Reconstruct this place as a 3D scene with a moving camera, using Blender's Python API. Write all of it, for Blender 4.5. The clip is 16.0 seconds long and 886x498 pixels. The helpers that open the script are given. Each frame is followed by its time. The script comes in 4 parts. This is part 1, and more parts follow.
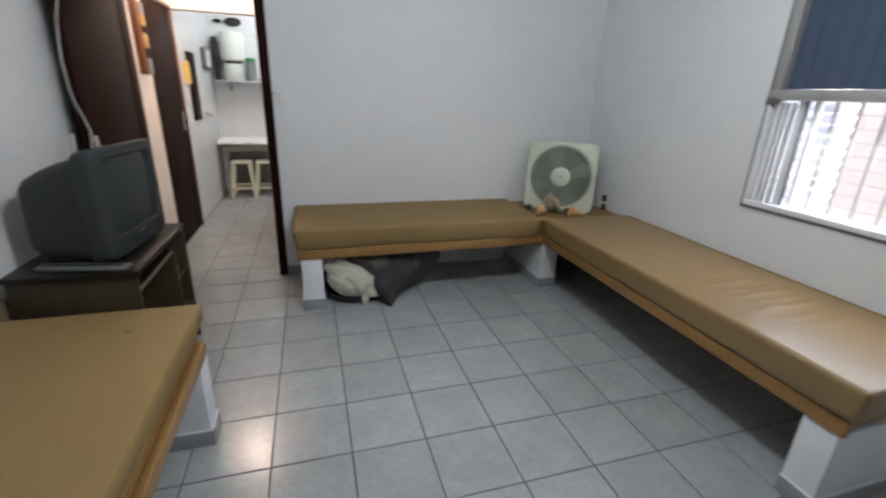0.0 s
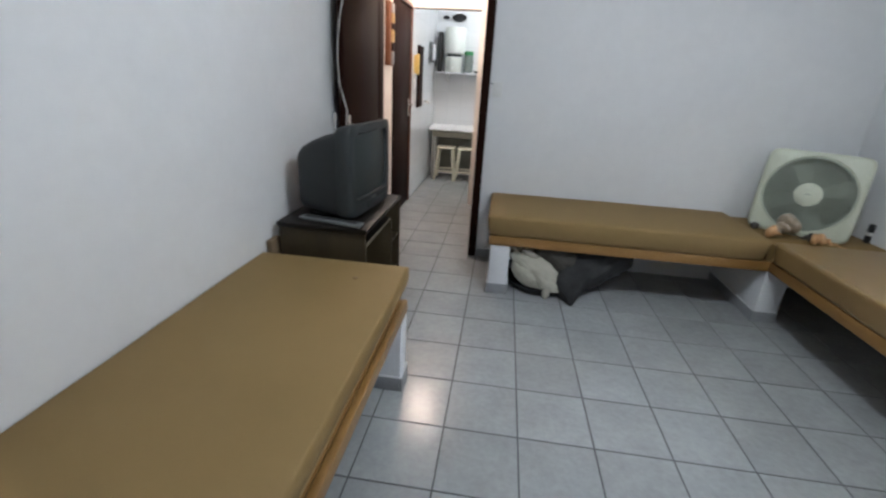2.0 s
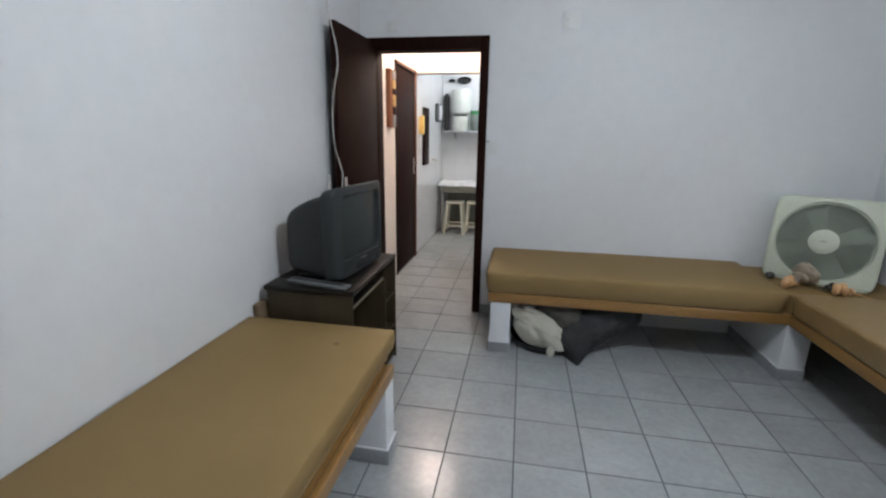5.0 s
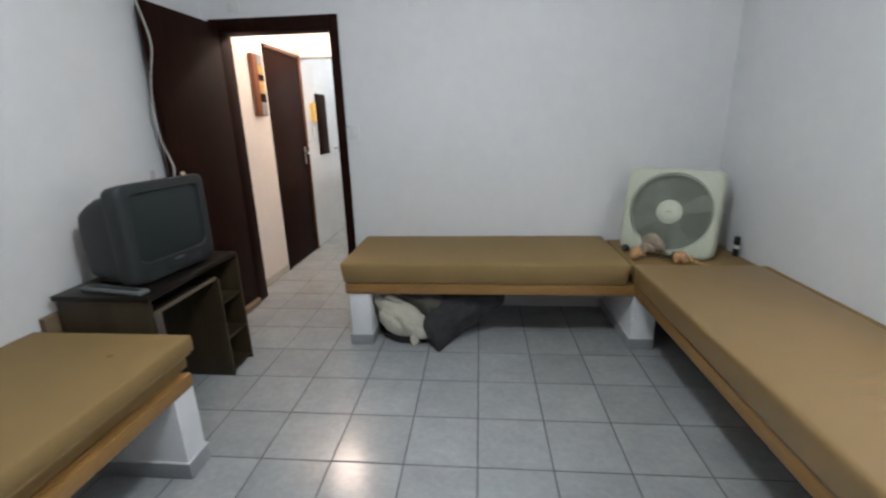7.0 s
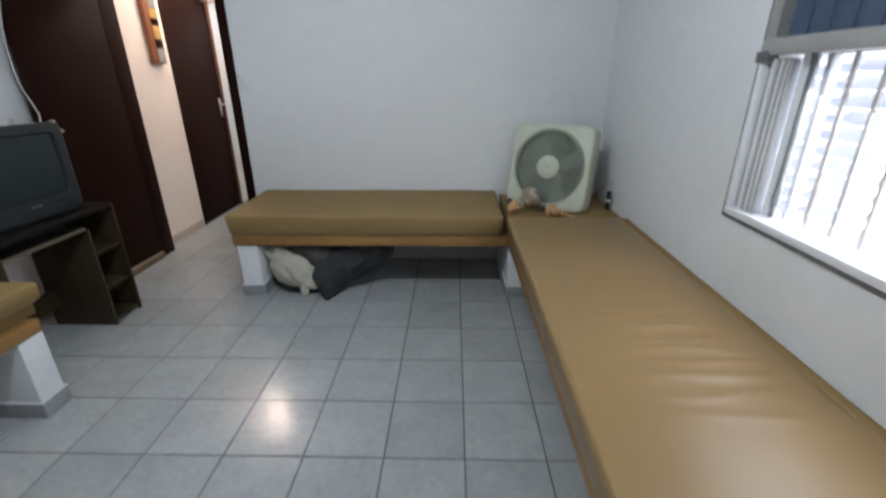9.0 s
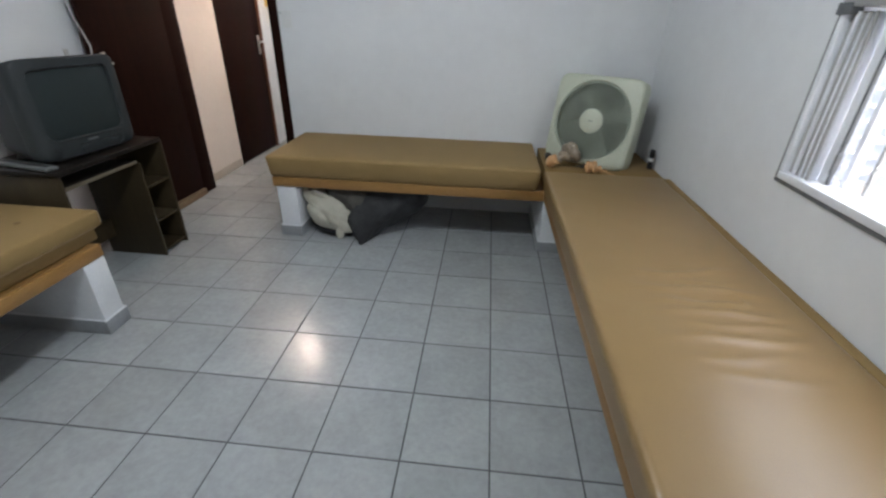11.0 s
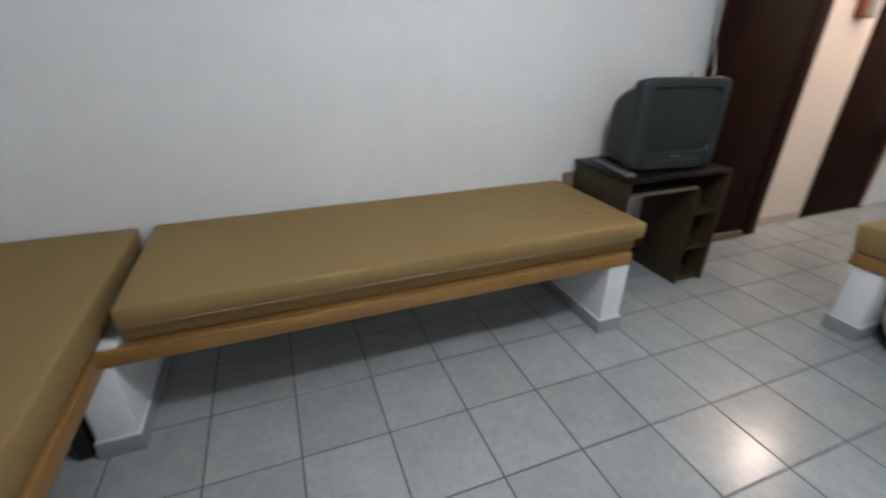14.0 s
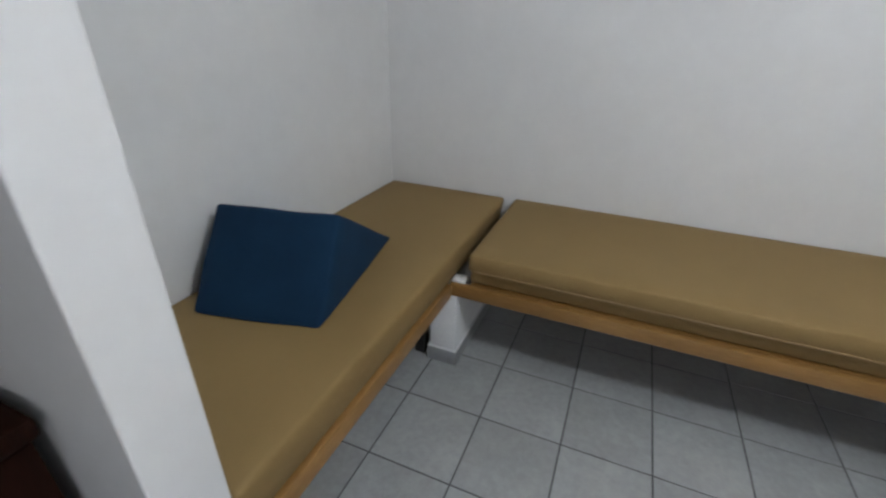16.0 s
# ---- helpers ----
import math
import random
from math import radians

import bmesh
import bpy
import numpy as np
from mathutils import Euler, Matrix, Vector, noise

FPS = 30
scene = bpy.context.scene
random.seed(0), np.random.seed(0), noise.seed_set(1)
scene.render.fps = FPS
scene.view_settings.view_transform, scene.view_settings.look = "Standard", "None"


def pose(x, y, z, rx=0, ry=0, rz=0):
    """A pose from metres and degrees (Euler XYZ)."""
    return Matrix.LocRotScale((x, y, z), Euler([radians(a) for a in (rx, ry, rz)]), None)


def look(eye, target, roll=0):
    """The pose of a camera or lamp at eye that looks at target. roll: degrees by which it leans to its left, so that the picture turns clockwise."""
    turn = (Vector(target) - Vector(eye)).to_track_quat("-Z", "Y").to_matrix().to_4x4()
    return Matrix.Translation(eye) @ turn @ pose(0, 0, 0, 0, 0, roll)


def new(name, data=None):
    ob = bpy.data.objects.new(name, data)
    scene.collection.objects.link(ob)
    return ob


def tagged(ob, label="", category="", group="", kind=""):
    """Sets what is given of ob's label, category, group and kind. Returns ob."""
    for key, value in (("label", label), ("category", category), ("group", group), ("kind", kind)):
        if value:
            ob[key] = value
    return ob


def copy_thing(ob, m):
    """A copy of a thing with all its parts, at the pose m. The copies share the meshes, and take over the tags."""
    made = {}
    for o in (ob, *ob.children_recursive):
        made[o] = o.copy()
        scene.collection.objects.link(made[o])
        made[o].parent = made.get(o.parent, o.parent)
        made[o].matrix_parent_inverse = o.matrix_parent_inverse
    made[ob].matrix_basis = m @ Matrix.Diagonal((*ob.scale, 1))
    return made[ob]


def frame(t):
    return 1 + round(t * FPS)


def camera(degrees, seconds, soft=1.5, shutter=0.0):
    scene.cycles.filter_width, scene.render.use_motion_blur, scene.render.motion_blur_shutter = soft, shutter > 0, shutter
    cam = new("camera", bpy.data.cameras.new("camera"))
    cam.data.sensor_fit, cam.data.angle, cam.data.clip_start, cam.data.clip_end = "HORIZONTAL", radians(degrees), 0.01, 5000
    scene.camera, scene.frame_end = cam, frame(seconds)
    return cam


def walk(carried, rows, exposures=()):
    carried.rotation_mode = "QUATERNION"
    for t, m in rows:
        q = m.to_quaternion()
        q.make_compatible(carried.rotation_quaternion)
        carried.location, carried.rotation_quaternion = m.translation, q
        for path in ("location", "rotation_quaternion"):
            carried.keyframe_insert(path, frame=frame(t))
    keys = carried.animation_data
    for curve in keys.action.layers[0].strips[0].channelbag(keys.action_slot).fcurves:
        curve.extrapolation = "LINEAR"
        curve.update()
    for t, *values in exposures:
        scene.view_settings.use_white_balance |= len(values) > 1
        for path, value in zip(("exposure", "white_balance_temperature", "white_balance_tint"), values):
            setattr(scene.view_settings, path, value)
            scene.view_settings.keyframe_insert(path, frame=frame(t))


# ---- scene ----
cam = camera(91.0, 16.0, soft=2.25, shutter=0.5)
PATH = [
    (0, (0.008, 0.052, 1.387), (0.56, 1.854, 0.717), 2.0),
    (0.5, (-0.007, 0.053, 1.382), (0.277, 1.914, 0.706), 2.2),
    (1, (-0.03, 0.047, 1.377), (0.041, 1.924, 0.691), 2.7),
    (1.5, (-0.063, 0.045, 1.368), (-0.154, 1.914, 0.661), 2.9),
    (2, (-0.096, 0.043, 1.367), (-0.315, 1.894, 0.641), 3.3),
    (2.5, (-0.101, 0.026, 1.361), (-0.485, 1.844, 0.623), 2.5),
    (3, (-0.101, 0.023, 1.362), (-0.458, 1.839, 0.605), 2.2),
    (3.5, (-0.119, 0.029, 1.385), (-0.464, 1.886, 0.725), 1.7),
    (3.7, (-0.101, 0.032, 1.393), (-0.457, 1.918, 0.83), 1.4),
    (5.8, (0.231, 0.298, 1.392), (-0.06, 2.213, 0.895), -0.5),
    (6, (0.298, 0.339, 1.39), (0.029, 2.255, 0.884), -1.4),
    (6.5, (0.501, 0.345, 1.385), (0.286, 2.262, 0.857), -1.8),
    (7, (0.72, 0.314, 1.371), (0.55, 2.227, 0.811), -1.4),
    (7.5, (0.873, 0.363, 1.353), (0.808, 2.27, 0.754), -1.1),
    (8, (1.003, 0.399, 1.362), (0.966, 2.302, 0.751), -0.6),
    (8.5, (1.137, 0.343, 1.367), (1.090, 2.245, 0.753), -1.0),
    (9, (1.279, 0.236, 1.353), (1.235, 2.094, 0.615), -0.2),
    (9.2, (1.327, 0.225, 1.35), (1.274, 2.045, 0.522), -0.9),
    (11.3, (1.215, 0.203, 1.353), (1.004, 1.955, 0.412), 3.2),
    (11.5, (1.202, 0.21, 1.342), (0.838, 1.942, 0.41), 2.4),
    (12, (1.147, 0.216, 1.37), (0.309, 1.773, 0.436), 0.8),
    (12.5, (1.056, 0.255, 1.35), (-0.06, 1.642, 0.439), 1.3),
    (13, (0.958, 0.286, 1.349), (-0.352, 1.494, 0.441), 0.5),
    (13.5, (0.895, 0.277, 1.325), (-0.601, 1.262, 0.437), 0.1),
    (14, (0.916, 0.31, 1.308), (-0.761, 0.961, 0.434), 0.7),
    (14.5, (0.958, 0.32, 1.304), (-0.831, 0.509, 0.429), 2.1),
    (15, (0.956, 0.318, 1.321), (-0.819, 0.143, 0.417), 1.1),
    (15.5, (0.964, 0.292, 1.34), (-0.752, -0.187, 0.432), 0.9),
    (16, (0.967, 0.252, 1.342), (-0.682, -0.433, 0.441), 1.3),
]
walk(cam, [(t, look(eye, target, roll)) for t, eye, target, roll in PATH], exposures=[
    (0, 3.1, 6550, 11), (0.7, 3.1, 6400, 10), (1.6, 3.16, 6280, 10), (3.0, 3.12, 6280, 10), (3.6, 3.07, 6200, 11), (6.0, 3.2, 6400, 10),
    (7.0, 3.25, 6500, 10), (8.2, 3.3, 6400, 10), (9.0, 3.15, 6250, 9), (11.5, 3.2, 6400, 10), (12.5, 3.2, 6480, 10.5), (13.2, 3.21, 6580, 10),
    (14.5, 3.23, 6550, 10), (15.1, 3.2, 6550, 10), (15.5, 3.14, 6600, 11), (16, 3.13, 6600, 11)])

# ---- plan, in metres: x east, y north ----
WX, EX, NY, SY = -1.175, 2.34, 3.45, -0.97   # inner faces of the room's walls
CEIL = 2.55
HX = -1.155                                  # west wall of hall and kitchen
KY = 6.75                                    # far wall of the kitchen
TILE, TX0, TY0 = 0.31, 0.09, 2.10            # floor tile pitch and one joint crossing
BED = 0.42                                   # height of the bench boards
TOP = 0.56                                   # height of the cushions

# ---- world, sun, lamps ----
world = bpy.data.worlds.new("sky")
scene.world = world
world.use_nodes = True
wn = world.node_tree
sky = wn.nodes.new("ShaderNodeTexSky")
sky.sky_type = "NISHITA"
sky.sun_disc = False
sky.dust_density = 4.0
sky.sun_elevation = radians(53)
sky.sun_rotation = radians(185)
wn.links.new(sky.outputs[0], wn.nodes["Background"].inputs[0])
wn.nodes["Background"].inputs[1].default_value = 0.105


def lamp(name, kind, m, power, colour, size):
    data = bpy.data.lights.new(name, kind)
    data.energy, data.color = power, colour
    if kind == "POINT":
        data.shadow_soft_size = size
    elif kind == "SUN":
        data.angle = radians(size)
    ob = new(name, data)
    ob.matrix_world = m
    return ob


lamp("sun", "SUN", look((-0.5, -6, 8), (0, 0, 0)), 2.5, (1.0, 0.95, 0.88), 0.5)
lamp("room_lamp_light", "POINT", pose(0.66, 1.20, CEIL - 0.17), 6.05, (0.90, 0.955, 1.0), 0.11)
lamp("hall_lamp_light", "POINT", pose(-0.77, 4.32, CEIL - 0.12), 3.65, (1.0, 0.80, 0.69), 0.088)
# the kitchen's lamp is added: it stands in for the cool daylight there
lamp("kitchen_daylight_fill", "POINT", pose(-0.2, 5.95, CEIL - 0.16), 2.9, (0.94, 0.97, 1.0), 0.12)


daylight = lamp("window_daylight", "AREA", look((EX + 0.135, 1.09, 1.14), (EX - 0.6, 1.2, 0.45)), 0.82, (1.0, 0.98, 0.985), 0)
daylight.data.shape, daylight.data.size, daylight.data.size_y = "RECTANGLE", 1.28, 0.46


# ---- materials ----
def nodes_of(name):
    m = bpy.data.materials.new(name)
    m.use_nodes = True
    return m, m.node_tree, m.node_tree.nodes["Principled BSDF"]


def add(nt, kind, **values):
    n = nt.nodes.new(kind)
    for k, v in values.items():
        n.inputs[k.replace("_", " ")].default_value = v
    return n


def ramp(nt, source, a, b, lo=0.3, hi=0.7):
    r = nt.nodes.new("ShaderNodeValToRGB")
    r.color_ramp.elements[0].position, r.color_ramp.elements[1].position = lo, hi
    r.color_ramp.elements[0].color, r.color_ramp.elements[1].color = (*a, 1), (*b, 1)
    nt.links.new(source, r.inputs[0])
    return r.outputs[0]


def surface(name, a, b, rough=0.5, rough2=None, coarse=2.5, fine=60.0, bump=0.1, stretch=(1, 1, 1), metal=0.0,
            coat=0.0, random_tone=0.0, depth=0.002, specular=0.5):
    """Two colours mixed by coarse and fine noise, with fine relief and uneven gloss."""
    m, nt, bsdf = nodes_of(name)
    tc = nt.nodes.new("ShaderNodeTexCoord")
    mp = nt.nodes.new("ShaderNodeMapping")
    mp.inputs["Scale"].default_value = stretch
    nt.links.new(tc.outputs["Object"], mp.inputs[0])
    if random_tone:
        info = nt.nodes.new("ShaderNodeObjectInfo")
        far = nt.nodes.new("ShaderNodeVectorMath")
        far.operation = "MULTIPLY_ADD"
        far.inputs[1].default_value = (1, 1, 1)
        big = nt.nodes.new("ShaderNodeMath")
        big.operation = "MULTIPLY"
        big.inputs[1].default_value = 40
        nt.links.new(info.outputs["Random"], big.inputs[0])
        nt.links.new(mp.outputs[0], far.inputs[0])
        nt.links.new(big.outputs[0], far.inputs[2])
        coords = far.outputs[0]
    else:
        coords = mp.outputs[0]
    n1 = add(nt, "ShaderNodeTexNoise", Scale=coarse, Detail=4.0, Roughness=0.6)
    n2 = add(nt, "ShaderNodeTexNoise", Scale=fine, Detail=3.0, Roughness=0.6)
    for n in (n1, n2):
        nt.links.new(coords, n.inputs["Vector"])
    mix = nt.nodes.new("ShaderNodeMath")
    mix.operation = "MULTIPLY_ADD"
    mix.inputs[1].default_value = 0.45
    nt.links.new(n2.outputs[0], mix.inputs[0])
    half = nt.nodes.new("ShaderNodeMath")
    half.operation = "MULTIPLY"
    half.inputs[1].default_value = 0.55
    nt.links.new(n1.outputs[0], half.inputs[0])
    nt.links.new(half.outputs[0], mix.inputs[2])
    colour = ramp(nt, mix.outputs[0], a, b)
    if random_tone:
        hsv = nt.nodes.new("ShaderNodeHueSaturation")
        span = nt.nodes.new("ShaderNodeMapRange")
        span.inputs["To Min"].default_value, span.inputs["To Max"].default_value = 1 - random_tone, 1 + random_tone
        nt.links.new(info.outputs["Random"], span.inputs["Value"])
        nt.links.new(span.outputs[0], hsv.inputs["Value"])
        nt.links.new(colour, hsv.inputs["Color"])
        colour = hsv.outputs[0]
    nt.links.new(colour, bsdf.inputs["Base Color"])
    rr = nt.nodes.new("ShaderNodeMapRange")
    rr.inputs["To Min"].default_value, rr.inputs["To Max"].default_value = rough, rough2 if rough2 is not None else rough + 0.12
    nt.links.new(n1.outputs[0], rr.inputs["Value"])
    nt.links.new(rr.outputs[0], bsdf.inputs["Roughness"])
    bsdf.inputs["Metallic"].default_value = metal
    bsdf.inputs["Coat Weight"].default_value = coat
    bsdf.inputs["Coat Roughness"].default_value = 0.15
    bsdf.inputs["Specular IOR Level"].default_value = specular
    if bump:
        bp = add(nt, "ShaderNodeBump", Strength=bump, Distance=depth)
        nt.links.new(mix.outputs[0], bp.inputs["Height"])
        nt.links.new(bp.outputs[0], bsdf.inputs["Normal"])
    return m


def tiled(name, a, b, joint, width, height, rough):
    """Small glazed wall tiles, far from the eye: joints as shallow relief."""
    m, nt, bsdf = nodes_of(name)
    tc = nt.nodes.new("ShaderNodeTexCoord")
    sep, com = nt.nodes.new("ShaderNodeSeparateXYZ"), nt.nodes.new("ShaderNodeCombineXYZ")
    both = nt.nodes.new("ShaderNodeMath")
    nt.links.new(tc.outputs["Object"], sep.inputs[0])
    nt.links.new(sep.outputs[0], both.inputs[0])
    nt.links.new(sep.outputs[1], both.inputs[1])
    nt.links.new(both.outputs[0], com.inputs[0])
    nt.links.new(sep.outputs[2], com.inputs[1])
    br = add(nt, "ShaderNodeTexBrick", Color1=(*a, 1), Color2=(*b, 1), Mortar=(*joint, 1), Scale=1.0)
    br.offset = 0.0
    br.inputs["Mortar Size"].default_value = 0.003
    br.inputs["Brick Width"].default_value, br.inputs["Row Height"].default_value = width, height
    nt.links.new(com.outputs[0], br.inputs["Vector"])
    nt.links.new(br.outputs["Color"], bsdf.inputs["Base Color"])
    bsdf.inputs["Roughness"].default_value = rough
    bp = add(nt, "ShaderNodeBump", Strength=0.2, Distance=-0.001)
    nt.links.new(br.outputs["Fac"], bp.inputs["Height"])
    nt.links.new(bp.outputs[0], bsdf.inputs["Normal"])
    return m


PAINT = surface("white_wall_paint", (0.700, 0.712, 0.724), (0.752, 0.764, 0.775), 0.6, 0.72, 1.1, 14, 0.02, depth=0.001)
CREAM = surface("cream_wall_paint", (0.72, 0.665, 0.61), (0.80, 0.745, 0.69), 0.55, 0.7, 1.1, 35, 0.2, depth=0.003)
CEILING = surface("ceiling_paint", (0.76, 0.76, 0.75), (0.80, 0.80, 0.79), 0.7, 0.8, 1.0, 30, 0.15)
PIER = surface("pier_paint", (0.68, 0.70, 0.72), (0.79, 0.80, 0.81), 0.5, 0.65, 6, 70, 0.2)
FLOORTILE = surface("glazed_floor_tile", (0.285, 0.300, 0.304), (0.395, 0.412, 0.416), 0.165, 0.245, 5, 38, 0.05, random_tone=0.05, depth=0.0008, specular=0.46)
GROUT = surface("dark_grout", (0.055, 0.056, 0.06), (0.11, 0.112, 0.115), 0.85, 0.95, 4, 120, 0.3)
SKIRT = surface("grey_tile_skirting", (0.25, 0.26, 0.27), (0.33, 0.34, 0.35), 0.3, 0.45, 7, 60, 0.1)
STAIN = surface("brown_stain", (0.16, 0.085, 0.030), (0.21, 0.125, 0.048), 0.6, 0.7, 20, 300, 0.2)
BEIGESKIRT = surface("beige_tile_skirting", (0.44, 0.39, 0.33), (0.54, 0.48, 0.42), 0.3, 0.45, 7, 60, 0.1)
VINYL = surface("tan_vinyl", (0.225, 0.138, 0.050), (0.272, 0.172, 0.066), 0.32, 0.42, 3.0, 420, 0.16, depth=0.0008, specular=0.75)
VINYLDULL = surface("tan_fabric", (0.228, 0.149, 0.057), (0.275, 0.182, 0.074), 0.58, 0.70, 3.0, 500, 0.25, depth=0.0008, specular=0.3)
BOARD = surface("varnished_pine", (0.22, 0.112, 0.030), (0.35, 0.19, 0.058), 0.38, 0.5, 3, 26, 0.12, stretch=(1, 1, 6), coat=0.2)
DARKWOOD = surface("dark_door_veneer", (0.0095, 0.0033, 0.0021), (0.0215, 0.0070, 0.0043), 0.5, 0.64, 3, 24, 0.15, stretch=(6, 6, 0.5), coat=0.0, specular=0.06)
REDWOOD = surface("reddish_door_edge", (0.09, 0.032, 0.016), (0.15, 0.06, 0.03), 0.4, 0.5, 3, 30, 0.1, stretch=(6, 6, 0.6))
SILLWOOD = surface("worn_wood_strip", (0.13, 0.09, 0.05), (0.22, 0.155, 0.09), 0.55, 0.7, 5, 40, 0.25, stretch=(4, 1, 4))
DESK = surface("dark_wenge_laminate", (0.026, 0.019, 0.009), (0.052, 0.038, 0.019), 0.42, 0.54, 2, 34, 0.12, stretch=(8, 8, 0.7), specular=0.3)
DESKTOP = surface("black_brown_laminate", (0.006, 0.005, 0.004), (0.014, 0.011, 0.009), 0.30, 0.42, 2, 30, 0.1, stretch=(7, 1, 1), specular=0.25)
DESKEDGE = surface("worn_laminate_edge", (0.10, 0.083, 0.055), (0.16, 0.13, 0.09), 0.5, 0.6, 4, 60, 0.1)
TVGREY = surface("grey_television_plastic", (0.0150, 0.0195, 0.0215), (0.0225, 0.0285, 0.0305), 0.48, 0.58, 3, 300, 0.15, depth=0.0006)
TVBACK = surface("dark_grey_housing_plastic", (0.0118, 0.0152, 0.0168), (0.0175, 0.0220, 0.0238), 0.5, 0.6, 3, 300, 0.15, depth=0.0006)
TVDARK = surface("dark_television_plastic", (0.012, 0.013, 0.014), (0.02, 0.021, 0.022), 0.5, 0.6, 3, 200, 0.1)
SCREEN = surface("television_glass", (0.019, 0.026, 0.027), (0.023, 0.031, 0.032), 0.34, 0.40, 2, 60, 0.0, specular=0.3)
TRAYGREY = surface("grey_plastic", (0.10, 0.11, 0.11), (0.15, 0.16, 0.16), 0.45, 0.55, 4, 90, 0.1)
FANBODY = surface("yellowed_white_plastic", (0.50, 0.53, 0.42), (0.60, 0.63, 0.52), 0.38, 0.5, 3, 60, 0.06)
FANGRILLE = surface("grey_green_grille", (0.29, 0.33, 0.265), (0.35, 0.39, 0.32), 0.45, 0.55, 4, 60, 0.05)
FANBLADE = surface("smoky_blade", (0.33, 0.365, 0.30), (0.40, 0.43, 0.365), 0.4, 0.5, 4, 60, 0.05)
FANDARK = surface("fan_interior", (0.32, 0.355, 0.29), (0.38, 0.41, 0.345), 0.6, 0.7, 4, 60, 0.05)
BLUE = surface("navy_cotton", (0.0036, 0.021, 0.052), (0.0085, 0.037, 0.084), 0.85, 0.95, 6, 380, 0.5, depth=0.001, specular=0.2)
CLOTHCREAM = surface("cream_cloth", (0.38, 0.36, 0.29), (0.56, 0.54, 0.45), 0.8, 0.95, 9, 240, 0.4)
CLOTHTAUPE = surface("taupe_cloth", (0.040, 0.037, 0.031), (0.095, 0.088, 0.076), 0.85, 0.95, 9, 240, 0.4)
CLOTHGREY = surface("charcoal_cloth", (0.010, 0.0105, 0.011), (0.046, 0.047, 0.048), 0.85, 0.95, 9, 240, 0.4)
BLACK = surface("black_plastic", (0.008, 0.008, 0.009), (0.016, 0.016, 0.017), 0.4, 0.55, 6, 90, 0.1)
SHELLBROWN = surface("brown_shell", (0.20, 0.15, 0.10), (0.44, 0.38, 0.30), 0.35, 0.5, 14, 60, 0.3)
SHELLORANGE = surface("orange_shell", (0.50, 0.25, 0.10), (0.66, 0.42, 0.22), 0.35, 0.5, 14, 60, 0.3)
SHELLDARK = surface("dark_shell", (0.02, 0.02, 0.018), (0.10, 0.09, 0.075), 0.35, 0.5, 14, 60, 0.3)
ALU = surface("anodised_aluminium", (0.42, 0.43, 0.44), (0.52, 0.53, 0.54), 0.35, 0.5, 5, 90, 0.05, metal=0.6)
ALUDULL = surface("dull_grey_aluminium", (0.35, 0.35, 0.335), (0.45, 0.45, 0.43), 0.5, 0.65, 5, 60, 0.1, metal=0.3)
WHITEMETAL = surface("white_enamel", (0.74, 0.76, 0.79), (0.82, 0.83, 0.86), 0.35, 0.5, 5, 60, 0.05)
GASKET = surface("dark_gasket", (0.10, 0.105, 0.11), (0.16, 0.165, 0.17), 0.6, 0.7, 5, 60, 0.05)
PLATE = surface("white_switch_plastic", (0.66, 0.67, 0.66), (0.74, 0.75, 0.74), 0.35, 0.45, 5, 60, 0.03)
CORD = surface("white_cable", (0.47, 0.45, 0.42), (0.58, 0.56, 0.53), 0.45, 0.55, 9, 90, 0.05)
CHROME = surface("worn_chrome", (0.50, 0.48, 0.44), (0.62, 0.60, 0.56), 0.22, 0.35, 9, 60, 0.03, metal=1.0)
KTILE = tiled("white_wall_tile", (0.70, 0.72, 0.73), (0.74, 0.76, 0.77), (0.645, 0.665, 0.675), 0.20, 0.20, 0.22)
COVER = surface("white_plastic_sheet", (0.68, 0.69, 0.69), (0.80, 0.81, 0.81), 0.3, 0.45, 12, 50, 0.2)
OLIVE = surface("grey_olive_laminate", (0.20, 0.20, 0.165), (0.27, 0.27, 0.225), 0.45, 0.55, 4, 50, 0.06)
MARBLE = surface("white_marble", (0.58, 0.60, 0.60), (0.76, 0.77, 0.77), 0.25, 0.35, 6, 30, 0.05)
STOOLPAINT = surface("cream_plastic", (0.62, 0.60, 0.47), (0.72, 0.70, 0.57), 0.4, 0.5, 5, 60, 0.05)
IVORY = surface("yellowed_ivory_plastic", (0.68, 0.46, 0.12), (0.76, 0.55, 0.18), 0.4, 0.5, 5, 60, 0.05)
PORCELAIN = surface("white_filter_plastic", (0.62, 0.65, 0.60), (0.72, 0.75, 0.70), 0.4, 0.5, 5, 60, 0.05)
GREEN = surface("green_plastic", (0.03, 0.20, 0.07), (0.06, 0.28, 0.11), 0.4, 0.5, 5, 60, 0.05)
GLASSY = surface("smoky_jar", (0.16, 0.19, 0.17), (0.24, 0.27, 0.25), 0.2, 0.3, 5, 60, 0.0)
PLAQUE = surface("orange_brown_wood", (0.17, 0.052, 0.018), (0.26, 0.09, 0.032), 0.5, 0.6, 5, 40, 0.15, stretch=(6, 6, 1))
YELLOW = surface("yellow_enamel", (0.34, 0.20, 0.05), (0.60, 0.42, 0.14), 0.5, 0.6, 20, 60, 0.05)
SLATE = surface("grey_blue_enamel", (0.16, 0.17, 0.17), (0.30, 0.31, 0.31), 0.5, 0.6, 20, 60, 0.05)
PEACH = surface("peach_render", (0.66, 0.54, 0.46), (0.74, 0.62, 0.54), 0.8, 0.9, 2, 30, 0.1, random_tone=0.03)
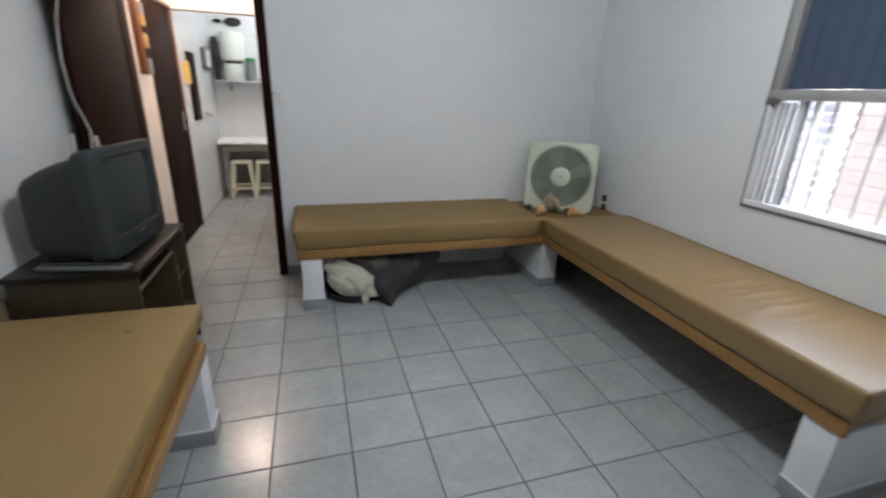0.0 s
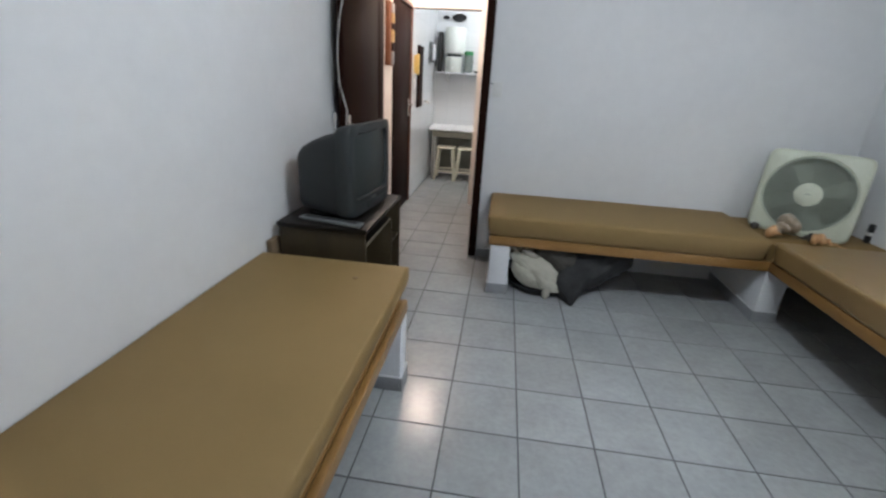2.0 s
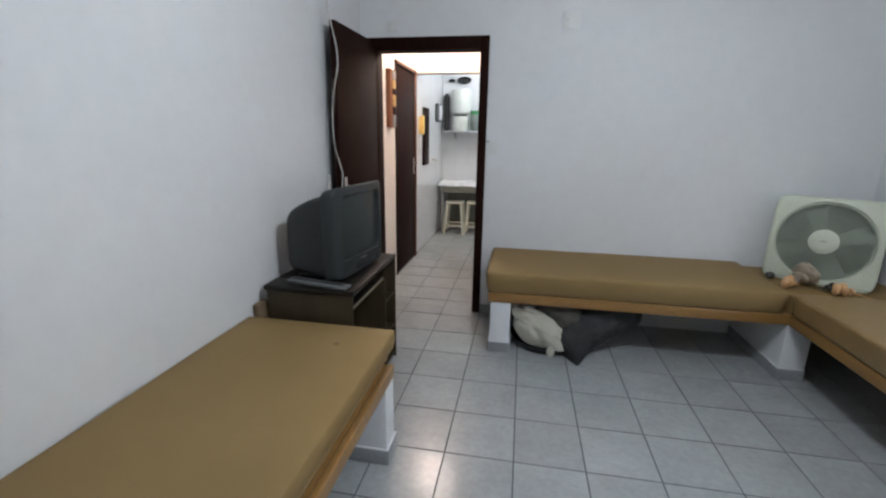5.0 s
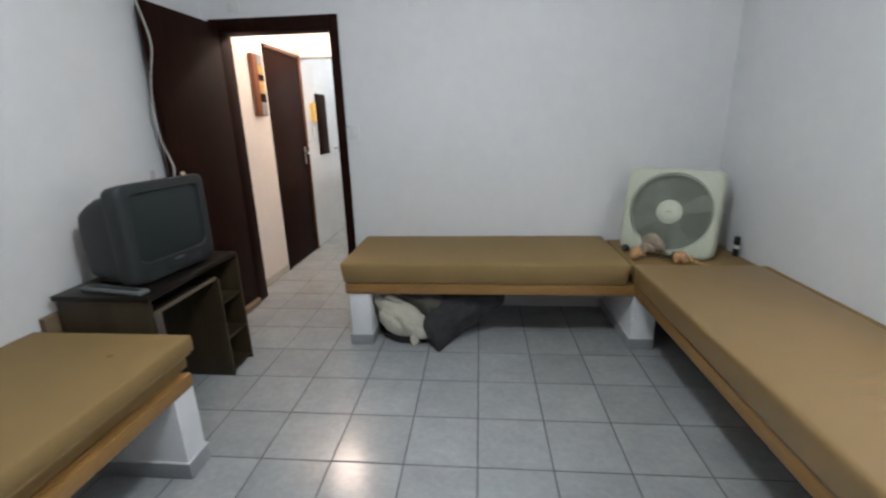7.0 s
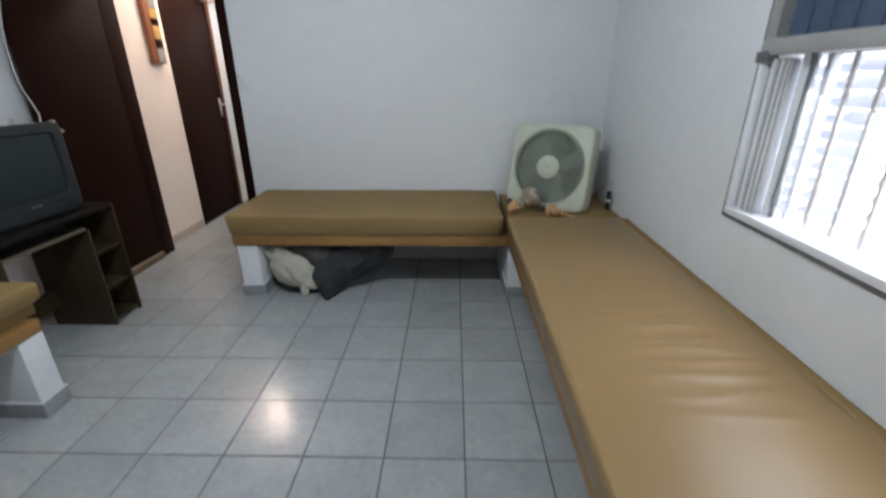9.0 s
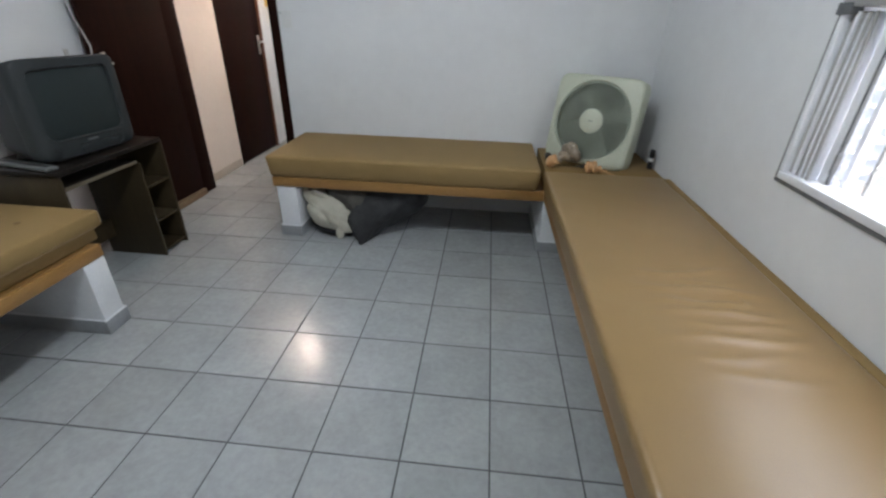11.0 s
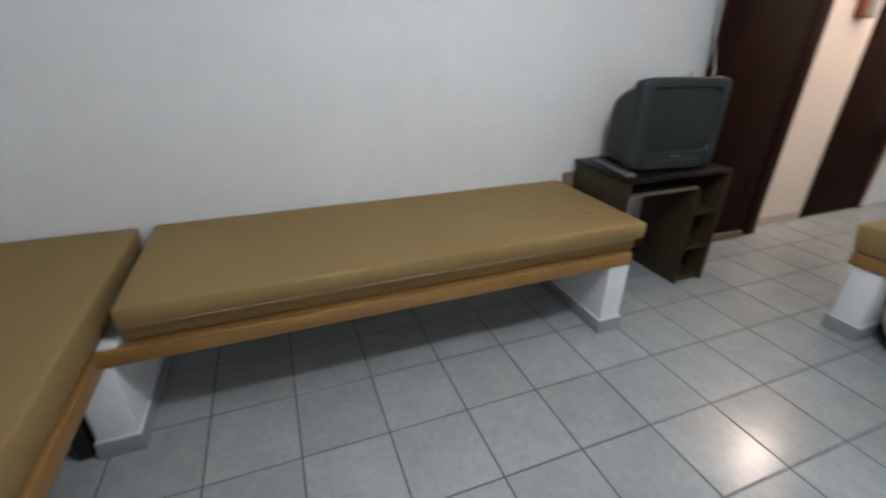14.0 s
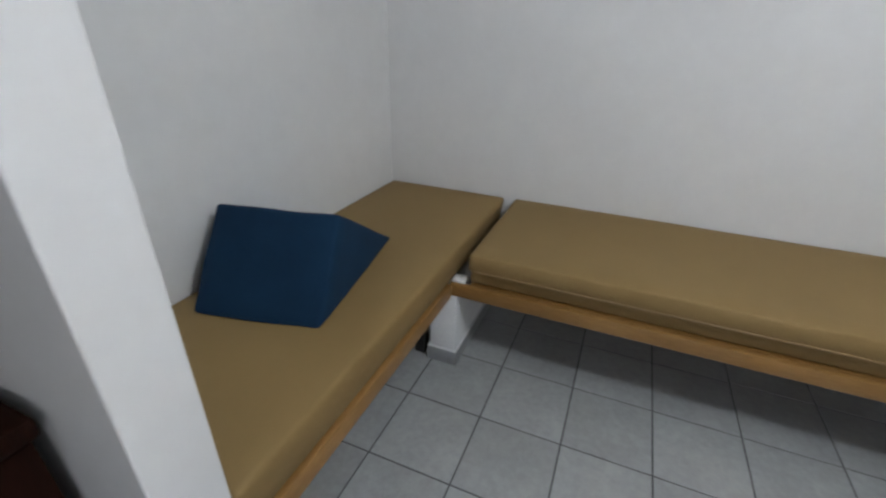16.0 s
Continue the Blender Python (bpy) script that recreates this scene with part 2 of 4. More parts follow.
RENDER = surface("white_render", (0.70, 0.71, 0.72), (0.78, 0.79, 0.80), 0.8, 0.9, 2, 30, 0.1)


def blind_material():
    """Blue fabric that lets some daylight through."""
    m, nt, bsdf = nodes_of("blue_blind_fabric")
    out = nt.nodes["Material Output"]
    tc = nt.nodes.new("ShaderNodeTexCoord")
    n = add(nt, "ShaderNodeTexNoise", Scale=180.0, Detail=2.0)
    nt.links.new(tc.outputs["Object"], n.inputs["Vector"])
    c = ramp(nt, n.outputs[0], (0.105, 0.142, 0.212), (0.14, 0.186, 0.272))
    nt.links.new(c, bsdf.inputs["Base Color"])
    bsdf.inputs["Roughness"].default_value = 0.8
    tl = nt.nodes.new("ShaderNodeBsdfTranslucent")
    nt.links.new(c, tl.inputs[0])
    mx = nt.nodes.new("ShaderNodeMixShader")
    mx.inputs[0].default_value = 0.45
    nt.links.new(bsdf.outputs[0], mx.inputs[1])
    nt.links.new(tl.outputs[0], mx.inputs[2])
    nt.links.new(mx.outputs[0], out.inputs[0])
    return m


def glow(name, colour, strength):
    m, nt, bsdf = nodes_of(name)
    bsdf.inputs["Base Color"].default_value = (*colour, 1)
    bsdf.inputs["Emission Color"].default_value = (*colour, 1)
    bsdf.inputs["Emission Strength"].default_value = strength
    return m


def clear_glass():
    m, nt, bsdf = nodes_of("window_glass")
    bsdf.inputs["Roughness"].default_value = 0.02
    bsdf.inputs["Transmission Weight"].default_value = 1.0
    bsdf.inputs["IOR"].default_value = 1.05
    return m


BLIND = blind_material()
GLASS = clear_glass()
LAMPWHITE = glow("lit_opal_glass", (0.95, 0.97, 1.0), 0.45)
LAMPWARM = glow("lit_warm_opal_glass", (1.0, 0.82, 0.62), 1.0)


# ---- mesh helpers ----
def origin_of(ob):
    p = Vector((0, 0, 0))
    while ob:
        p += ob.location
        ob = ob.parent
    return p


def part(name, bm, material, parent, label="", here=False, smooth=40):
    """Links a bmesh as one mesh under parent. The mesh is given in the world's metres, or with here in the parent's own."""
    if parent is not None and not here:
        bmesh.ops.translate(bm, verts=bm.verts, vec=-origin_of(parent))
    bmesh.ops.recalc_face_normals(bm, faces=bm.faces)
    me = bpy.data.meshes.new(name)
    bm.to_mesh(me)
    bm.free()
    me.materials.append(material)
    if smooth:
        for p in me.polygons:
            p.use_smooth = True
        me.set_sharp_from_angle(angle=radians(smooth))
    ob = new(name, me)
    ob.parent = parent
    if label:
        tagged(ob, label)
    return ob


def thing(name, at, label, category, group="", m=None):
    ob = new(name)
    ob.empty_display_size = 0.1
    if m is not None:
        ob.matrix_basis = m
    else:
        ob.location = at
    return tagged(ob, label, category, group)


def structure(name, bm, material, label, smooth=0):
    ob = part(name, bm, material, None, smooth=smooth)
    return tagged(ob, label, name.split("_")[0], kind="structure")


def single(name, bm, material, label, category, group="", smooth=40):
    return tagged(part(name, bm, material, None, smooth=smooth), label, category, group)


def box(lo, hi, bevel=0.0, seg=2, bm=None):
    b = bmesh.new()
    bmesh.ops.create_cube(b, size=1)
    for v in b.verts:
        v.co = Vector([(l + h) / 2 + c * (h - l) for l, h, c in zip(lo, hi, v.co)])
    if bevel:
        bmesh.ops.bevel(b, geom=b.edges[:], offset=bevel, segments=seg, profile=0.5, affect="EDGES")
    return join(bm, b)


def join(bm, other):
    if bm is None:
        return other
    me = bpy.data.meshes.new("join")
    other.to_mesh(me)
    other.free()
    bm.from_mesh(me)
    bpy.data.meshes.remove(me)
    return bm


def moved(bm, m):
    bmesh.ops.transform(bm, matrix=m, verts=bm.verts)
    return bm


def prism(points, lo, hi, axis="z", bevel=0.0):
    """A polygon of (u, v) swept from lo to hi along an axis."""
    b = bmesh.new()
    place = {"z": lambda u, v, w: (u, v, w), "y": lambda u, v, w: (u, w, v), "x": lambda u, v, w: (w, u, v)}[axis]
    ends = [[b.verts.new(place(u, v, w)) for u, v in points] for w in (lo, hi)]
    b.faces.new(ends[0])
    b.faces.new(ends[1])
    n = len(points)
    for i in range(n):
        b.faces.new((ends[0][i], ends[0][(i + 1) % n], ends[1][(i + 1) % n], ends[1][i]))
    if bevel:
        bmesh.ops.bevel(b, geom=b.edges[:], offset=bevel, segments=2, profile=0.5, affect="EDGES")
    return b


def soft_box(lo, hi, r, step=0.08, swell=0.0, rough=0.0, fold=None, seed=0.0):
    """A box with rounded edges on a fine grid: swell puffs its faces, rough makes them uneven, fold(p, n) shifts single points."""
    lo, hi = Vector(lo), Vector(hi)
    mid, half = (lo + hi) / 2, (hi - lo) / 2
    b = bmesh.new()

    def cuts(h):
        n = max(2, int(2 * (h - r) / step))
        inner = [-(h - r) + 2 * (h - r) * i / n for i in range(n + 1)]
        return [-h, -h + r * 0.3, *inner, h - r * 0.3, h]

    grid = [cuts(h) for h in half]
    made = {}

    def vert(c):
        key = tuple(round(x, 5) for x in c)
        if key in made:
            return made[key]
        p = Vector(c)
        core = Vector([max(-(h - r), min(h - r, x)) for x, h in zip(p, half)])
        d = p - core
        n = d.normalized() if d.length > 1e-9 else Vector((0, 0, 1))
        q = core + n * r
        edge = [1 - abs(x / h) ** 4 for x, h in zip(core, half)]
        lift = swell * (edge[0] * edge[1] if abs(n.z) > 0.5 else edge[2])
        w = q + mid
        if rough:
            lift += rough * (noise.noise(w * 3.1 + Vector((seed, 0, 0))) + 0.5 * noise.noise(w * 9.0 + Vector((0, seed, 0))))
        q = q + n * lift + mid
        if fold:
            q = q + n * fold(q, n)
        made[key] = b.verts.new(q)
        return made[key]

    for axis in range(3):
        u, v = [a for a in range(3) if a != axis]
        for side in (-half[axis], half[axis]):
            for i in range(len(grid[u]) - 1):
                for j in range(len(grid[v]) - 1):
                    corner = []
                    for a, c in ((i, j), (i + 1, j), (i + 1, j + 1), (i, j + 1)):
                        p = [0, 0, 0]
                        p[axis], p[u], p[v] = side, grid[u][a], grid[v][c]
                        corner.append(vert(p))
                    if len(set(corner)) == 4:
                        b.faces.new(corner)
    return b


def turned(profile, n=24, m=None):
    """A solid of revolution about z from (radius, height) pairs."""
    b = bmesh.new()
    rings = []
    for r, z in profile:
        if r < 1e-6:
            rings.append([b.verts.new((0, 0, z))])
        else:
            rings.append([b.verts.new((r * math.cos(2 * math.pi * i / n), r * math.sin(2 * math.pi * i / n), z)) for i in range(n)])
    for a, c in zip(rings, rings[1:]):
        for i in range(n):
            q = [a[i % len(a)], a[(i + 1) % len(a)], c[(i + 1) % len(c)], c[i % len(c)]]
            q = list(dict.fromkeys(q))
            if len(q) > 2:
                b.faces.new(q)
    return moved(b, m) if m is not None else b


def tube(points, r, n=8, steps=6):
    """A round cord through points, smoothed."""
    pts = [Vector(p) for p in points]
    line = []
    for i in range(len(pts) - 1):
        p0, p1, p2, p3 = pts[max(0, i - 1)], pts[i], pts[i + 1], pts[min(len(pts) - 1, i + 2)]
        for s in range(steps):
            t = s / steps
            line.append(0.5 * (2 * p1 + (p2 - p0) * t + (2 * p0 - 5 * p1 + 4 * p2 - p3) * t * t + (3 * p1 - p0 - 3 * p2 + p3) * t ** 3))
    line.append(pts[-1])
    b = bmesh.new()
    rings = []
    for i, p in enumerate(line):
        d = (line[min(i + 1, len(line) - 1)] - line[max(i - 1, 0)]).normalized()
        s = d.orthogonal() if abs(d.z) > 0.99 else d.cross(Vector((0, 0, 1)))
        s.normalize()
        t = d.cross(s)
        rings.append([b.verts.new(p + r * (math.cos(2 * math.pi * k / n) * s + math.sin(2 * math.pi * k / n) * t)) for k in range(n)])
    for a, c in zip(rings, rings[1:]):
        for k in range(n):
            b.faces.new((a[k], a[(k + 1) % n], c[(k + 1) % n], c[k]))
    b.faces.new(rings[0])
    b.faces.new(rings[-1])
    return b


def mound(centre, radii, shape, rough, seed, power=1.0, cut=True):
    """A heap of cloth: a lumpy ellipsoid, flat where it lies on the floor, with folds that run down it."""
    b = bmesh.new()
    bmesh.ops.create_icosphere(b, subdivisions=5, radius=1)
    for v in b.verts:
        p = v.co.copy()
        a = math.atan2(p.y, p.x)
        f = 1 + rough * (noise.noise(p * 1.8 + Vector((seed, 0, 0))) + 0.5 * noise.noise(p * 4.5 + Vector((0, seed, 0))))
        f += 0.05 * shape * math.sin(7 * a + 3 * noise.noise(p * 2 + Vector((0, 0, seed)))) * (1 - abs(p.z))
        q = Vector([c + r * x * f for c, r, x in zip(centre, radii, p)])
        if cut and q.z < 0.004:
            q.z = 0.004 + 0.002 * noise.noise(q * 20)
        v.co = q
    return b


# ---- structure ----
DX0, DX1, DH = -1.07, -0.225, 2.075          # outer edges of the room door's frame
WT = 0.13                                    # wall thickness
WIN = (0.35, 1.885, 0.86, 2.16)              # window opening: y, y, z, z

b = box((WX - WT, NY, -0.05), (DX0 - 0.054, NY + WT, CEIL))
b = box((DX1, NY, -0.05), (EX + WT, NY + WT, CEIL), bm=b)
b = box((DX0 - 0.054, NY, DH), (DX1, NY + WT, CEIL), bm=b)
structure("wall_north", b, PAINT, "white painted plaster wall with the doorway")
structure("wall_west", box((WX - WT, SY, -0.05), (WX, NY, CEIL)), PAINT, "plain white painted plaster wall")
b = box((EX, -2.3, -0.05), (EX + 0.15, NY, WIN[2]))
b = box((EX, -2.3, WIN[3]), (EX + 0.15, NY, CEIL), bm=b)
b = box((EX, WIN[1], WIN[2]), (EX + 0.15, NY, WIN[3]), bm=b)
b = box((EX, -2.3, WIN[2]), (EX + 0.15, WIN[0], WIN[3]), bm=b)
structure("wall_east", b, PAINT, "white painted plaster wall with a wide window")
structure("wall_south", box((WX - WT, SY - WT, -0.05), (0.651, SY, CEIL)), PAINT, "white painted plaster wall behind the bench")
structure("wall_partition", box((0.651, -2.3, -0.05), (0.766, -0.28, CEIL), 0.004), PAINT, "white partition wall end beside the bench")
structure("wall_south_far", box((0.63, -2.43, -0.05), (EX + 0.15, -2.3, CEIL)), PAINT, "plain white wall behind")
# hall and kitchen
HD = (4.25, 5.04, 2.06)
b = box((HX - WT, NY + WT, -0.05), (HX, HD[0], CEIL))
b = box((HX - WT, HD[1], -0.05), (HX, 5.06, CEIL), bm=b)
b = box((HX - WT, HD[0], HD[2]), (HX, HD[1], CEIL), bm=b)
structure("wall_hall_west", b, CREAM, "cream painted hall wall with a dark door")
structure("wall_hall_east", box((-0.20, NY + WT, -0.05), (-0.07, 5.06, CEIL)), CREAM, "cream painted hall wall")
b = box((-0.43, 5.06, -0.05), (1.30, 5.20, CEIL))
b = box((HX, 5.06, 2.045), (-0.43, 5.20, CEIL), bm=b)
structure("wall_kitchen_south", b, CREAM, "cream painted wall with the opening to the kitchen")
structure("wall_kitchen_west", box((HX - WT, 5.06, -0.05), (HX - 0.001, KY, CEIL)), KTILE, "white glazed tile kitchen wall")
structure("wall_kitchen_north", box((HX - WT, KY, -0.05), (1.43, KY + WT, CEIL)), KTILE, "white glazed tile kitchen wall behind the table")
structure("wall_kitchen_east", box((1.30, 5.06, -0.05), (1.43, KY, CEIL)), KTILE, "white glazed tile kitchen wall")
structure("ceiling", box((WX - WT, -2.43, CEIL), (EX + 0.15, KY + WT, CEIL + 0.1)), CEILING, "plain white ceiling")


def skirting(name, lo, hi, material=SKIRT, label="grey glazed tile skirting"):
    structure(name, box((lo[0], lo[1], 0.0), (hi[0], hi[1], 0.07), 0.002), material, label)


skirting("baseboard_north", (DX1 + 0.002, NY - 0.009), (-0.11, NY))
skirting("baseboard_west", (WX, 1.79), (WX + 0.009, NY))
skirting("baseboard_hall", (HX, NY + WT + 0.002), (HX + 0.009, HD[0] - 0.03), BEIGESKIRT, "beige glazed tile skirting")
skirting("baseboard_east", (EX - 0.009, -2.3), (EX, 0.77))
skirting("baseboard_partition", (0.766, -2.3), (0.775, -0.285))


# ---- doors ----
def door_frame(parent, x0, x1, y0, y1, top, head, left, right):
    part("jamb", box((x0 - 0.052, y0, 0), (x0 + left, y1, top), 0.003), DARKWOOD, parent)
    part("jamb", box((x1 - right, y0, 0), (x1, y1, top), 0.003), DARKWOOD, parent)
    part("head", box((x0 + left, y0, top - head), (x1 - right, y1, top), 0.003), DARKWOOD, parent)


def lever_handle(parent, m):
    h = part("door_handle", moved(box((-0.02, -0.004, -0.09), (0.02, 0.004, 0.09), 0.003), m), CHROME, parent, "worn metal door handle plate")
    part("lever", moved(tube([(0, 0, 0.03), (0, -0.045, 0.03), (-0.03, -0.055, 0.03), (-0.11, -0.055, 0.025)], 0.009), m), CHROME, h)
    return h


door = thing("door_1", (-1.03, NY, 0), "dark brown veneered room door standing open", "door")
door["kind"] = "structure"
door_frame(door, DX0, DX1, NY - 0.012, NY + WT + 0.012, DH, 0.085, 0.013, 0.062)
leaf = part("door_leaf", prism([(-1.116, 2.765), (-1.082, 2.765), (-1.0565, NY - 0.014), (-1.0905, NY - 0.014)], 0.055, 2.040, bevel=0.003), DARKWOOD, door)
part("draught_strip", box((-1.116, 2.77, 0.004), (-1.034, NY - 0.014, 0.053), 0.006), SILLWOOD, door, "worn light wooden strip along the door's foot")
for z in (0.3, 1.05, 1.8):
    part("hinge", turned([(0, z - 0.045), (0.007, z - 0.045), (0.007, z + 0.045), (0, z + 0.045)], 10, pose(-1.094, NY - 0.022, 0)), DARKWOOD, door)
lever_handle(leaf, pose(-1.080, 2.84, 1.03, 0, 0, 90))

door = thing("door_2", (HX, 4.64, 0), "closed dark brown hall door with a metal handle", "door")
door["kind"] = "structure"
part("jamb", box((HX - 0.10, HD[0], 0), (HX + 0.012, HD[0] + 0.022, HD[2]), 0.003), DARKWOOD, door)
part("jamb", box((HX - 0.10, HD[1] - 0.03, 0), (HX + 0.02, HD[1], HD[2]), 0.003), REDWOOD, door, "reddish brown door jamb")
part("head", box((HX - 0.10, HD[0] + 0.022, HD[2] - 0.03), (HX + 0.02, HD[1] - 0.03, HD[2]), 0.003), REDWOOD, door, "reddish brown door head")
leaf = part("door_leaf", box((HX - 0.035, HD[0] + 0.024, 0.008), (HX + 0.003, HD[1] - 0.032, HD[2] - 0.032), 0.003), DARKWOOD, door)
lever_handle(leaf, pose(HX + 0.006, 4.95, 1.06, 0, 0, 90))

# ---- window ----
win = thing("window_1", (EX, (WIN[0] + WIN[1]) / 2, WIN[2]), "aluminium window with white bars and blue blinds", "window")
win["kind"] = "structure"
y0, y1, z0, z1 = WIN
RAIL = (1.415, 1.465)
xa, xb = EX - 0.012, EX + 0.11
# two dark strips stand in for the shaded gap between frame and wall
part("gap_strip", box((EX - 0.002, y0 - 0.0, z0 - 0.015), (EX - 0.008, y1 + 0.012, z0 + 0.004)), GASKET, win, "dark strip for the shaded gap under the frame", smooth=0)
part("gap_strip", box((EX - 0.002, y1 - 0.006, z0 + 0.004), (EX - 0.008, y1 + 0.012, z1)), GASKET, win, "dark strip for the shaded gap beside the frame", smooth=0)
part("window_sill", box((xa, y0, z0), (xb, y1, z0 + 0.028), 0.003), WHITEMETAL, win, "white enamelled bottom rail")
part("window_frame", box((xa, y1 - 0.022, z0 + 0.028), (xb, y1, RAIL[0]), 0.003), WHITEMETAL, win)
part("window_frame", box((xa, y1 - 0.05, RAIL[1]), (xb, y1, z1 - 0.04), 0.003), ALUDULL, win, "dull grey aluminium stile")
part("window_frame", box((xa, y0, z0 + 0.028), (xb, y0 + 0.04, z1 - 0.04), 0.003), ALUDULL, win)
part("window_frame", box((xa, y0, z1 - 0.04), (xb, y1, z1), 0.003), ALUDULL, win)
part("middle_rail", box((xa - 0.006, y0 + 0.04, RAIL[0]), (xb, y1, RAIL[1]), 0.004), ALUDULL, win, "dull grey aluminium middle rail")
part("corner_bracket", box((xa - 0.012, y1 - 0.05, RAIL[0] - 0.022), (xa + 0.03, y1 + 0.008, RAIL[0] + 0.012), 0.003), GASKET, win, "grey plastic rail end cap")
for i, y in enumerate((1.835, 1.808, 1.781)):
    part("track", box((EX + 0.004 + 0.012 * i, y - 0.006, z0 + 0.028), (EX + 0.03 + 0.012 * i, y + 0.006, RAIL[0] - 0.012), 0.002), WHITEMETAL, win)
# grey strips put the shade of the gaps between the tracks into colour
for y in (1.858, 1.8215, 1.7945, 1.770):
    part("groove", box((EX + 0.012, y - 0.006, z0 + 0.028), (EX + 0.016, y + 0.006, RAIL[0] - 0.012)), ALUDULL, win, "grey strip standing in for shade between the tracks", smooth=0)
sash = part("sash", box((EX + 0.045, 1.728, z0 + 0.03), (EX + 0.075, 1.765, RAIL[0]), 0.003), WHITEMETAL, win)
part("sash_seal", box((EX + 0.046, 1.718, z0 + 0.03), (EX + 0.056, 1.7275, RAIL[0])), GASKET, sash, "dark sash seal")
part("catch", box((EX + 0.034, 1.706, 0.93), (EX + 0.052, 1.717, 1.00), 0.003), GASKET, sash, "dark sliding catch")
part("stile", box((EX + 0.080, 1.690, z0 + 0.03), (EX + 0.110, 1.712, RAIL[0]), 0.002), WHITEMETAL, win)
for i in range(12):
    y = 1.621 - 0.1035 * i
    part("bar", turned([(0, z0 + 0.02), (0.0068, z0 + 0.02), (0.0068, RAIL[0] + 0.01), (0, RAIL[0] + 0.01)], 10, pose(EX + 0.095, y, 0)), ALUDULL, win)
shutter = part("shutter", box((EX + 0.352, 1.915, z0 - 0.04), (EX + 0.372, 1.945, z1), 0.003), WHITEMETAL, win, "open white louvred shutter outside")
part("arm", box((EX + 0.149, 1.925, z1 - 0.03), (EX + 0.353, 1.945, z1 - 0.01), 0.002), ALUDULL, shutter)
part("arm", box((EX + 0.149, 1.925, z0 - 0.035), (EX + 0.353, 1.945, z0 - 0.015), 0.002), ALUDULL, shutter)
for i in range(14):
    z = z0 - 0.02 + 0.058 * i
    part("louvre", moved(box((-0.033, 1.925, -0.0015), (0.033, 2.34, 0.0015), 0.001, 1), pose(EX + 0.335, 0, z, 0, -52, 0)), WHITEMETAL, shutter)
    part("louvre", moved(box((-0.034, 1.69, -0.0015), (0.034, 1.913, 0.0015), 0.001, 1), pose(EX + 0.350, 0, z + 0.02, 0, -46, 0)), WHITEMETAL, shutter)
pane = part("pane", box((EX + 0.058, y0 + 0.04, RAIL[1]), (EX + 0.062, y1 - 0.05, z1 - 0.04)), GLASS, win, smooth=0)
pane.visible_shadow = False
for i in range(17):
    y = 1.80 - 0.084 * i
    if y > y0 + 0.07:
        slat = moved(prism([(-0.050, 0.0), (-0.023, 0.007), (0.0, 0.009), (0.023, 0.007), (0.050, 0.0), (0.023, 0.0055), (0.0, 0.0075), (-0.023, 0.0055)],
                           RAIL[1] + 0.003, z1 - 0.045), pose(EX + 0.028, y, 0, 0, 0, 84))
        part("blind_slat", slat, BLIND, win)

# ---- outdoors ----
structure("ground", box((EX + 0.15, -60, -3.3), (120, 60, -3.2)), GROUT, "paved yard below the window")
nb = thing("neighbouring_building", (8.2, 0.5, -3.2), "neighbouring peach rendered building with coursed blocks", "building")
part("wall", box((8.22, -12, -3.2), (12.0, 14.0, 3.0)), ALUDULL, nb, smooth=0)
blocks = bmesh.new()
for r in range(27):
    for c in range(43):
        ya = -11.9 + c * 0.60 + (0.3 if r % 2 else 0)
        if ya + 0.592 < 14.0:
            box((8.20, ya, -2.6 + r * 0.205), (8.235, ya + 0.592, -2.6 + r * 0.205 + 0.195), bm=blocks)
o = part("masonry", blocks, PEACH, nb, "coursed peach masonry", smooth=0)
o["kind"] = "stuff"
part("roof", box((8.0, -12.2, 3.0), (12.2, 14.2, 3.15)), RENDER, nb, smooth=0)


# ---- benches ----
def pier(parent, lo, hi, height, faces):
    p = part("pier", box((lo[0], lo[1], 0.0), (hi[0], hi[1], height), 0.004), PIER, parent, "white plastered masonry pier")
    for f in faces:
        if f == "w":
            q = (lo[0] - 0.009, lo[1] - 0.009), (lo[0] - 0.0005, hi[1])
        elif f == "e":
            q = (hi[0] + 0.0005, lo[1] - (0.009 if "s" in faces else 0)), (hi[0] + 0.009, hi[1] + (0.009 if "n" in faces else 0))
        elif f == "s":
            q = (lo[0], lo[1] - 0.009), (hi[0], lo[1] - 0.0005)
        else:
            q = (lo[0], hi[1] + 0.0005), (hi[0], hi[1] + 0.009)
        part("skirting", box((*q[0], 0.0), (*q[1], 0.07), 0.002), SKIRT, p, "grey tile skirting")
        part("lip", box((*q[0], 0.0703), (*q[1], 0.0775), 0.003), PIER, p, "white plaster lip over the skirting")
    return p


LOWB = 0.355
bn = thing("bench_north", (0.75, 3.1, 0), "built-in bench with pine edge board on white pier", "bench", "benches round the room")
part("edge_board", box((-0.118, 2.790, LOWB), (1.628, 2.815, BED), 0.005), BOARD, bn, "varnished pine edge board")
part("platform", box((-0.112, 2.815, 0.398), (1.628, NY - 0.004, BED - 0.003)), BOARD, bn)
part("end_board", box((-0.118, 2.817, LOWB), (-0.096, NY - 0.004, BED - 0.002), 0.004), BOARD, bn)
pier(bn, (-0.100, 2.803), (0.030, NY - 0.012), LOWB, "wes")

